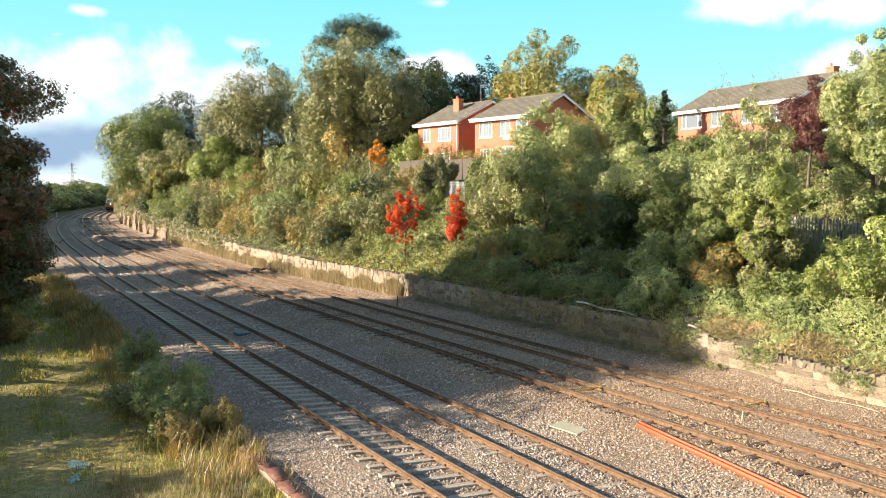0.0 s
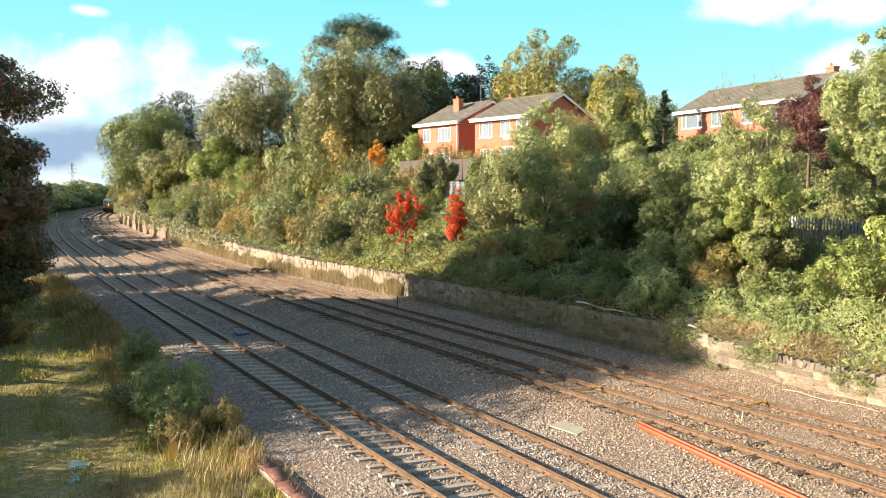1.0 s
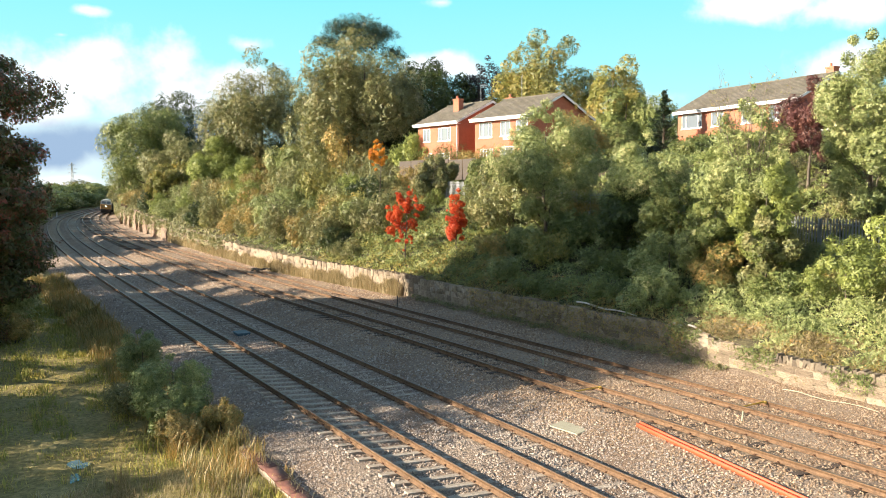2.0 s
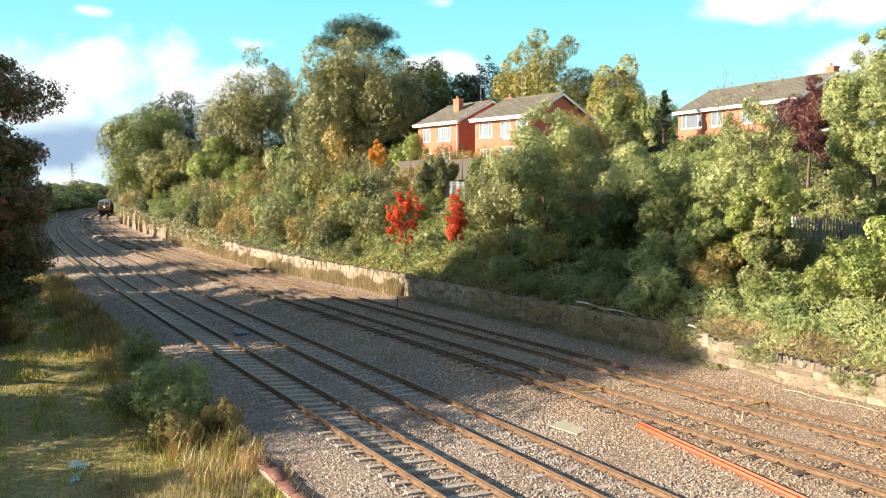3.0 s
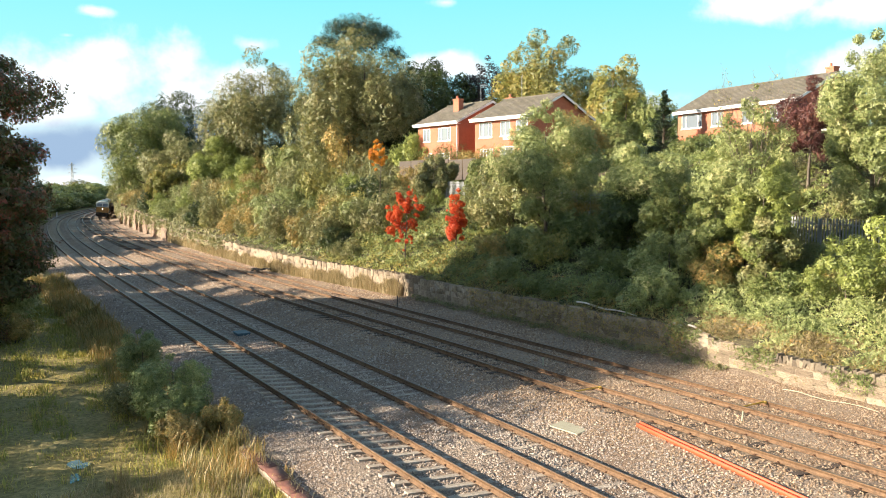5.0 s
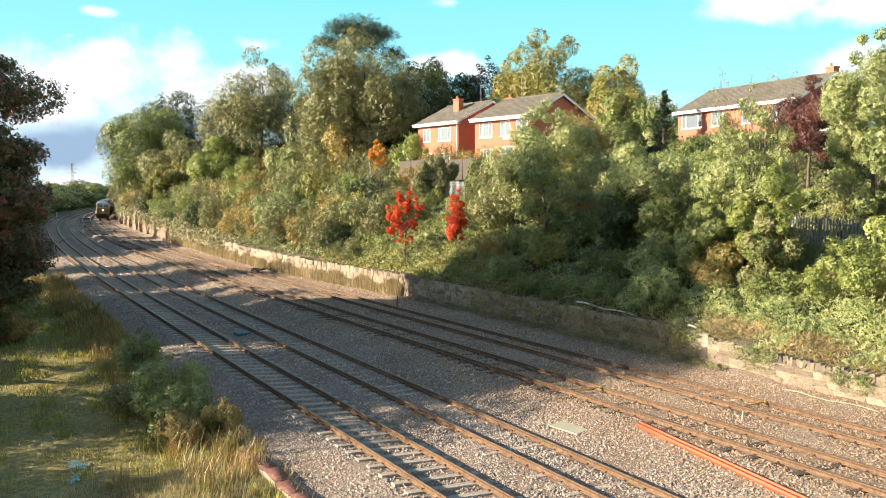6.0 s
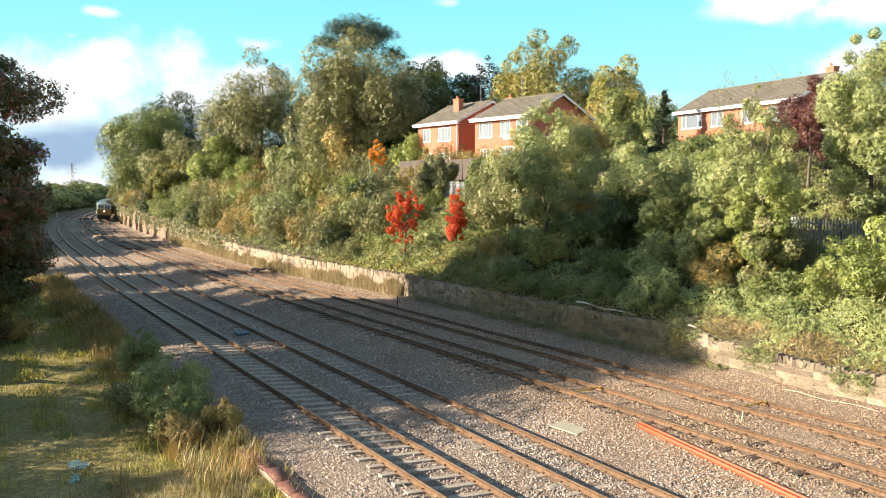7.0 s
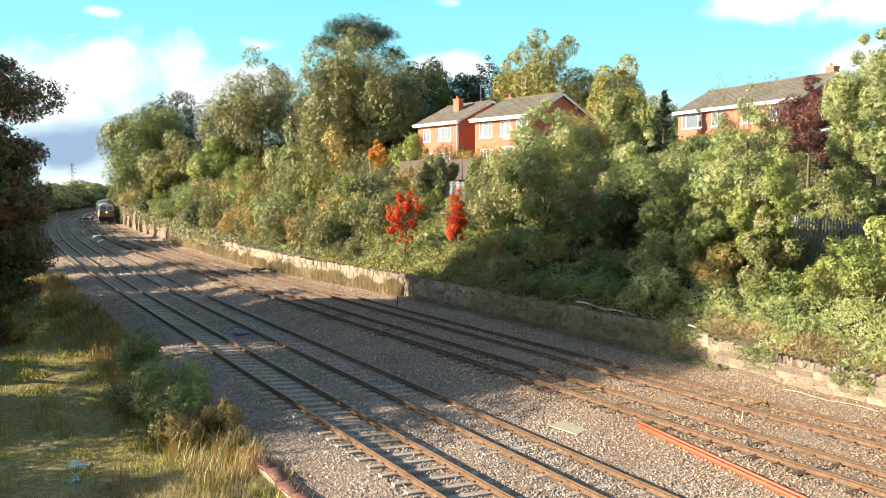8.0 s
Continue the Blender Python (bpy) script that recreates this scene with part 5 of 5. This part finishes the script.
duct = new("cable_duct")
tagged(duct, "faded orange plastic cable duct lying on the ballast", "cable duct")
for k, (dq, w, h) in enumerate(((-0.075, 0.035, 0.13), (0.075, 0.035, 0.13), (0.0, 0.12, 0.08))):
    v, f = along(19.2, 6.85 + dq, 6.0, 5.2 + dq, 0.0, w, h)
    part("side" if k < 2 else "lid", mesh_of("duct", v, f, (M_ORANGE,)), M_ORANGE, duct)

trough = new("cable_trough")
tagged(trough, "rusty brown cable trough with loose lids beside the ballast", "cable trough")
for i in range(14):
    s0 = 24.2 - i * 0.98
    v, f = along(s0, -3.42 + 0.03 * (i % 3), s0 - 0.95, -3.4 + 0.02 * (i % 2), 0.13 + 0.015 * (i % 3), 0.42, 0.05, 2)
    part("lid", mesh_of("lid", v, f, (M_TROUGH,)), M_TROUGH, trough)
v, f = along(24.6, -3.4, 8, -3.4, -0.1, 0.34, 0.225)
part("channel", mesh_of("channel", v, f, (M_CONCRETE,)), M_CONCRETE, trough)

p = spot(41.5, 1.9)
bx = new("lineside_box")
tagged(bx, "faded blue plastic box between the tracks", "equipment box")
bx.matrix_basis = Matrix.Translation(p) @ Matrix.Rotation(-heading(41), 4, "Z")
part("body", boxed(-0.3, 0.3, -0.4, 0.4, 0.0, 0.1, bevel=0.03), M_BLUE, bx)
part("lid", boxed(-0.33, 0.33, -0.43, 0.43, 0.1, 0.15, bevel=0.02), M_BLUE, bx)

p = spot(20.6, 5.4)
bd = part("board", boxed(-0.33, 0.33, -0.5, 0.5, 0.03, 0.07, bevel=0.008), M_BOARD)
bd.matrix_basis = Matrix.Translation(p) @ Matrix.Rotation(-heading(20) + 0.25, 4, "Z") @ Matrix.Rotation(0.05, 4, "X")
tagged(bd, "weathered pale board lying on the ballast", "board")


def tie_bar(s, k, label):
    root = new("gauge_tie")
    tagged(root, label, "track clamp", "yellow clamps across the rails")
    q = float(track_q(k, s))
    x, y = plan(s, q)
    root.matrix_basis = Matrix.Translation((float(x), float(y), TRACK_Z[k] - 0.06)) @ Matrix.Rotation(-heading(s), 4, "Z")
    b = bmesh.new()
    cyl(b, (-0.7, 0, 0), (0.7, 0, 0), 0.03)
    part("bar", b, M_YELLOW, root)
    for sx in (-1, 1):
        part("clamp", boxed(sx * 0.66 - 0.05, sx * 0.66 + 0.05, -0.06, 0.06, -0.06, 0.02, bevel=0.015), M_YELLOW, root)


tie_bar(18.9, 3, "yellow clamp bar between the rusty rails")
tie_bar(23.0, 2, "yellow clamp bar fixed between rails")


def marker(s, q, h, mat, label, r=0.03):
    b = bmesh.new()
    cyl(b, (0, 0, -0.1), (0, 0, h), r, r, 8)
    ob = part("marker_post", b, mat)
    ob.matrix_basis = Matrix.Translation(spot(s, q)) @ pose(0, 0, 0, 3, 2, 0)
    tagged(ob, label, "post")


marker(27.2, 9.7, 0.35, M_BOARD, "short weathered marker peg between the tracks")
marker(18.0, 10.0, 0.35, M_BOARD, "short pale marker peg between the tracks")
marker(213.0, -1.4, 1.1, M_WHITE, "white painted marker post beside the distant curve", 0.16)
marker(44.5, 12.4, 0.7, M_DARKSTEEL, "short dark iron post beside the wall")


def timber(a, b, r, label, mat):
    bm = bmesh.new()
    a, b = Vector(a), Vector(b)
    n = 6
    for i in range(n):
        p0, p1 = a.lerp(b, i / n), a.lerp(b, (i + 1) / n)
        w = Vector((0, 0, 0.04 * math.sin(i * 1.7)))
        cyl(bm, p0 + w, p1 + Vector((0, 0, 0.04 * math.sin((i + 1) * 1.7))), r * (1 - 0.08 * i), r * (1 - 0.08 * (i + 1)), 7)
    ob = part("dead_branch", bm, mat)
    tagged(ob, label, "branch", "dead branches on the wall")


def on_wall(s, e, up):
    p = spot(s, float(wall_q(s)) + e)
    return (p.x, p.y, p.z + up)


timber(on_wall(24.8, 0.4, 0.3), on_wall(22.9, 0.32, 0.1), 0.045, "bleached dead branch lying on the wall", M_DEADWOOD)
timber(on_wall(31.5, 0.4, 0.35), on_wall(27.6, 0.35, 0.25), 0.05, "long grey dead branch on the wall top", M_DEADWOOD)
timber(on_wall(25.6, 0.4, 0.2), on_wall(25.1, 0.35, 0.22), 0.05, "short sawn branch end on the wall", M_DEADWOOD)
timber((*spot(19.5, 14.1)[:2], 0.08), (*spot(16.2, 14.2)[:2], 0.1), 0.016, "pale fallen branch at the foot of the wall", M_BOARD)
timber((*spot(67.8, 10.9)[:2], 0.15), (*spot(66.0, 11.9)[:2], 0.3), 0.12, "dark fallen log at the foot of the wall", M_BARK)

# puddle on the path
M_WATER, _nt, _b = nodes_of("puddle_water", 0.1)
_b.inputs["Base Color"].default_value = (0.09, 0.085, 0.07, 1)
_b.inputs["Specular IOR Level"].default_value = 0.4
def puddle(s, q, rx, ry, seed, label):
    rng = np.random.default_rng(seed)
    n = 40
    a = np.arange(n) / n * 6.283
    r = 1 + sum(rng.normal() * 0.2 / k ** 0.8 * np.sin(k * a + 6.283 * rng.random()) for k in range(2, 9))
    v = np.concatenate([np.zeros((1, 3)), np.stack([rx * r * np.cos(a), ry * r * np.sin(a), 0 * a], -1)])
    f = np.array([[0, 1 + i, 1 + (i + 1) % n] for i in range(n)])
    ob = part("puddle", mesh_of("puddle", v, f, (M_WATER,)), M_WATER)
    p = spot(s, q)
    ob.matrix_basis = Matrix.Translation((p.x, p.y, p.z + 0.035))
    tagged(ob, label, "puddle", kind="structure")


puddle(24.85, -7.95, 0.3, 0.42, 5, "small puddle reflecting the sky on the path")
puddle(25.9, -7.6, 0.34, 0.3, 8, "shallow broken puddle among the grass")
puddle(25.6, -8.4, 0.16, 0.14, 9, "tiny puddle in the worn path")

# signal post and marker far along the line
sig = new("signal_post")
tagged(sig, "white painted signal post beside the line", "signal post")
sx, sy = -0.514 * 130, 130.0
sig.matrix_basis = pose(sx, sy, float(ground_z(*find(sx, sy))))
b = bmesh.new()
cyl(b, (0, 0, -0.3), (0, 0, 4.6), 0.08)
part("pole", b, M_DARKSTEEL, sig)
for i in range(3):
    part("board", boxed(-0.22, 0.22, -0.14, -0.09, 5.0 + 0.85 * i, 5.75 + 0.85 * i), M_WHITE, sig)
part("backing", boxed(-0.24, 0.24, -0.09, 0.09, 4.5, 7.6), M_DARKSTEEL, sig)


# ---- train ----
# yellow darkened to put the haze and shade on the front into the paint
M_TRAIN_YELLOW = plain("train_yellow", (0.3, 0.17, 0.05), 0.5)
M_TRAIN_WHITE = plain("train_grey_white", (0.62, 0.63, 0.6), 0.45)
M_TRAIN_GREEN = plain("train_dark_green", (0.035, 0.055, 0.045), 0.4)
M_TRAIN_BLACK = plain("train_underframe", (0.025, 0.024, 0.022), 0.8)
M_COACH = plain("coach_maroon", (0.10, 0.035, 0.03), 0.4)
M_LAMP, _nt, _b = nodes_of("headlamp", 0.2)
_b.inputs["Emission Color"].default_value = (1.0, 0.93, 0.75, 1)
_b.inputs["Emission Strength"].default_value = 8.0


def shell(w, z0, z1, crown_h, n=7):
    """Outline of a vehicle body in x, z with a rounded roof."""
    h = w / 2
    pts = [(-h * 0.94, z0), (h * 0.94, z0), (h, z0 + 0.4), (h, z1 - crown_h)]
    for i in range(1, n):
        a = math.pi * i / n
        pts.append((h * math.cos(a), z1 - crown_h + crown_h * math.sin(a)))
    pts.append((-h, z1 - crown_h))
    pts.append((-h, z0 + 0.4))
    return pts


def bogie(parent, y, wheels, name="bogie"):
    bm = bmesh.new()
    box(bm, -1.2, 1.2, y - 1.9, y + 1.9, 0.55, 0.95, bevel=0.05)
    bg = part(name, bm, M_TRAIN_BLACK, parent)
    for k in range(wheels):
        yy = y - 1.5 + 3.0 * k / (wheels - 1)
        for sx in (-0.75, 0.75):
            c = bmesh.new()
            cyl(c, (sx - 0.07, yy, 0.5), (sx + 0.07, yy, 0.5), 0.5, seg=18)
            part("wheel", c, M_DARKSTEEL, bg)


def make_loco():
    root = new("diesel_locomotive")
    tagged(root, "dark green diesel locomotive with yellow front and lit headlamp", "locomotive")
    L = 9.6
    part("body", prism(shell(2.7, 1.0, 3.75, 0.55), -L + 1.6, L), M_TRAIN_GREEN, root)
    # cab: front face raked back above the waist
    cab = bmesh.new()
    rings = []
    for y, k, z0, z1 in ((-L, 0.93, 1.0, 2.3), (-L + 0.12, 0.97, 1.0, 2.45)):
        rings.append([cab.verts.new((x * k, y, z)) for x, z in ((-1.3, z0), (1.3, z0), (1.33, z1), (-1.33, z1))])
    a, b = rings
    cab.faces.new(a)
    for i in range(4):
        cab.faces.new((a[i], b[i], b[(i + 1) % 4], a[(i + 1) % 4]))
    cab.faces.new(b[::-1])
    part("front_panel", cab, M_TRAIN_YELLOW, root, "yellow warning panel")
    up = bmesh.new()
    prof = shell(2.7, 1.0, 3.75, 0.55)
    back = [up.verts.new((x, -L + 1.62, z)) for x, z in prof]
    front = [up.verts.new((x * 0.95, -L + 0.13 + max(0, z - 2.35) * 0.32, z if z < 2 else 1.0 + (z - 1.0) * 0.975)) for x, z in prof]
    n = len(prof)
    up.faces.new(front)
    up.faces.new(back[::-1])
    for i in range(n):
        up.faces.new((front[i], back[i], back[(i + 1) % n], front[(i + 1) % n]))
    part("cab", up, M_TRAIN_WHITE, root, "pale grey cab front and roof")
    for sx in (-0.58, 0.58):
        part("windscreen", boxed(sx - 0.48, sx + 0.48, -0.02, 0.02, -0.33, 0.33, bevel=0.01), M_GLASS, root).matrix_basis = pose(0, -L + 0.32, 2.88, -17, 0, 0)
    lamp = bmesh.new()
    cyl(lamp, (0, -L - 0.06, 2.05), (0, -L + 0.02, 2.05), 0.095, seg=16)
    part("headlamp", lamp, M_LAMP, root, "bright lit headlamp")
    part("buffer_beam", boxed(-1.25, 1.25, -L - 0.1, -L + 0.1, 0.85, 1.25, bevel=0.03), M_TRAIN_BLACK, root)
    part("valance", boxed(-1.2, 1.2, -L + 0.02, -L + 0.5, 0.35, 0.86, bevel=0.04), M_TRAIN_BLACK, root)
    for sx in (-0.87, 0.87):
        c = bmesh.new()
        cyl(c, (sx, -L - 0.1, 1.05), (sx, -L - 0.55, 1.05), 0.11)
        cyl(c, (sx, -L - 0.55, 1.05), (sx, -L - 0.6, 1.05), 0.23, seg=14)
        part("buffer", c, M_DARKSTEEL, root)
    for sx in (-1.352, 1.352):
        part("cab_side_window", boxed(sx - 0.01, sx + 0.01, -L + 0.8, -L + 1.5, 2.4, 3.0), M_GLASS, root)
        part("side_stripe", boxed(sx - 0.008, sx + 0.008, -L + 1.7, L - 0.1, 1.45, 1.6), M_TRAIN_WHITE, root)
    part("fuel_tank", boxed(-1.15, 1.15, -2.6, 2.6, 0.4, 1.0, bevel=0.08), M_TRAIN_BLACK, root)
    bogie(root, -6.2, 3)
    bogie(root, 6.2, 3)
    return root


def make_coach():
    root = new("railway_coach")
    tagged(root, "dark maroon passenger coach behind the locomotive", "coach", "coaches of the train")
    L = 9.9
    part("body", prism(shell(2.75, 0.95, 3.8, 0.6), -L, L), M_COACH, root)
    for i in range(8):
        y = -L + 1.6 + i * 2.3
        for sx in (-1.377, 1.377):
            part("window", boxed(sx - 0.012, sx + 0.012, y, y + 1.4, 2.2, 3.0), M_GLASS, root)
    part("gangway", boxed(-0.5, 0.5, -L - 0.35, -L - 0.002, 1.1, 3.3, bevel=0.05), M_TRAIN_BLACK, root)
    bogie(root, -7.0, 2)
    bogie(root, 7.0, 2)
    return root


loco = make_loco()
coach = make_coach()
coaches = [coach] + [copy_thing(coach, Matrix.Identity(4)) for _ in range(2)]


# ---- clouds ----
def build_clouds():
    R = 2900.0
    mat = bpy.data.materials.new("cloud")
    mat.use_nodes = True
    nt = mat.node_tree
    nt.nodes.remove(nt.nodes["Principled BSDF"])
    co = nt.nodes.new("ShaderNodeTexCoord").outputs["Object"]
    warp = nt.nodes.new("ShaderNodeTexNoise")
    warp.inputs["Scale"].default_value, warp.inputs["Detail"].default_value, warp.inputs["Roughness"].default_value = 0.0042, 7.0, 0.58
    nt.links.new(co, warp.inputs["Vector"])

    def math_node(op, a, b=None, c=None):
        m = nt.nodes.new("ShaderNodeMath")
        m.operation = op
        for i, v in enumerate((a, b, c)):
            if v is None:
                continue
            if isinstance(v, (int, float)):
                m.inputs[i].default_value = v
            else:
                nt.links.new(v, m.inputs[i])
        return m.outputs[0]

    def blob(x, z, sx, sz, peak=1.0):
        mp = nt.nodes.new("ShaderNodeMapping")
        mp.vector_type = "TEXTURE"
        mp.inputs["Location"].default_value = (x, 0, z)
        mp.inputs["Scale"].default_value = (sx, 1e6, sz)
        nt.links.new(co, mp.inputs["Vector"])
        ln = nt.nodes.new("ShaderNodeVectorMath")
        ln.operation = "LENGTH"
        nt.links.new(mp.outputs[0], ln.inputs[0])
        return math_node("MULTIPLY_ADD", ln.outputs["Value"], -1.0, peak)

    def field(blobs):
        out = None
        for b in blobs:
            f = blob(*b)
            out = f if out is None else math_node("MAXIMUM", out, f)
        return out

    puff = math_node("MULTIPLY_ADD", warp.outputs["Fac"], 2.3, -1.12)
    white = field(CLOUD_WHITE)
    dens = math_node("ADD", white, puff)
    alpha = nt.nodes.new("ShaderNodeMapRange")
    alpha.interpolation_type = "SMOOTHSTEP"
    alpha.inputs["From Min"].default_value, alpha.inputs["From Max"].default_value = 0.0, 0.75
    nt.links.new(dens, alpha.inputs["Value"])
    grey = math_node("ADD", field(CLOUD_GREY), math_node("MULTIPLY", puff, 0.35))
    gf = nt.nodes.new("ShaderNodeMapRange")
    gf.interpolation_type = "SMOOTHSTEP"
    gf.inputs["From Min"].default_value, gf.inputs["From Max"].default_value = -0.1, 0.6
    nt.links.new(grey, gf.inputs["Value"])
    col = mixed(nt, gf.outputs[0], (0.4, 0.42, 0.43), (0.135, 0.19, 0.265))
    height = nt.nodes.new("ShaderNodeSeparateXYZ")
    nt.links.new(co, height.inputs[0])
    up = nt.nodes.new("ShaderNodeMapRange")
    up.inputs["From Max"].default_value = 1400.0
    nt.links.new(height.outputs["Z"], up.inputs["Value"])
    blue = ramp(nt, up.outputs[0], [(0.0, (0.3, 0.36, 0.36)), (0.15, (0.2, 0.34, 0.36)), (0.3, (0.15, 0.35, 0.39)), (0.48, (0.105, 0.325, 0.38)), (1.0, (0.045, 0.2, 0.33))])
    tot = math_node("MAXIMUM", alpha.outputs[0], gf.outputs[0])
    col = mixed(nt, tot, blue, col)
    em = nt.nodes.new("ShaderNodeEmission")
    nt.links.new(col, em.inputs["Color"])
    em.inputs["Strength"].default_value = 1.0
    nt.links.new(em.outputs[0], nt.nodes["Material Output"].inputs["Surface"])
    v, f = [], []
    n = 40
    for i in range(n + 1):
        a = radians(-48 + 96 * i / n)
        for z in (-20.0, 1400.0):
            v.append((R * math.sin(a), R * math.cos(a), z))
    for i in range(n):
        f.append((2 * i, 2 * i + 2, 2 * i + 3, 2 * i + 1))
    ob = part("backdrop_clouds", mesh_of("clouds", v, np.array(f), (mat,)), mat)
    tagged(ob, "white cumulus and grey rain cloud drifting over blue sky", "clouds", kind="structure")
    return ob


CLOUD_WHITE = [(-1134, 372, 430, 150), (-719, 362, 270, 95), (-1131, 445, 140, 75), (-1300, 291, 260, 150), (-937, 287, 330, 150), (-1223, 20, 130, 40), (2, 424, 200, 66), (1033, 600, 320, 84), (1298, 560, 160, 74), (1330, 385, 175, 82), (743, 275, 220, 90, 0.7), (-1143, 581, 110, 34, 0.55), (-1223, 497, 70, 26, 0.5), (-661, 494, 170, 70, 0.45), (12, 653, 150, 40, 0.45)]
CLOUD_GREY = [(-1059, 150, 400, 95), (-1265, 127, 210, 95), (-832, 205, 150, 70)]
clouds = build_clouds()


# ---- what moves ----
def motions():
    def on_line(s):
        q = float(track_q(3, s))
        x, y = plan(s, q)
        return float(x), float(y)

    def carriage(s):
        a, b = on_line(s - 6.5), on_line(s + 6.5)
        turn = math.atan2(b[1] - a[1], b[0] - a[0]) - math.pi / 2
        return Matrix.Translation(((a[0] + b[0]) / 2, (a[1] + b[1]) / 2, TRACK_Z[3])) @ Matrix.Rotation(turn, 4, "Z") @ Matrix.Rotation(math.atan2(TRACK_CANT[3], 1.505), 4, "Y")

    for thing, back in ((loco, 9.6), (coaches[0], 30.2), (coaches[1], 50.8), (coaches[2], 71.4)):
        walk(thing, [(0.5 * i, carriage(166.5 + 8.8 * (8.0 - 0.5 * i) + back)) for i in range(17)])
    for tree, amount, period, shift in ((ash, 1.6, 2.6, 0.3), (sallow, 1.3, 2.1, 0.0), (pale_sallow, 1.5, 1.9, 0.9), (plum, 1.0, 2.3, 1.4), (elder, 0.6, 2.4, 0.7)):
        m0 = tree.matrix_basis.copy()
        walk(tree, [(0.25 * i, m0 @ pose(0, 0, 0, 0.4 * amount * math.sin(0.25 * i * 5.1 / period + shift), amount * math.sin(0.25 * i * 6.283 / period + shift) * (0.7 + 0.3 * math.sin(0.25 * i)), 0)) for i in range(33)])
    walk(clouds, [(0.0, pose(0, 0, 0, 0, 0, 0.5)), (8.0, pose(0, 0, 0, 0, 0, -0.4))])


motions()
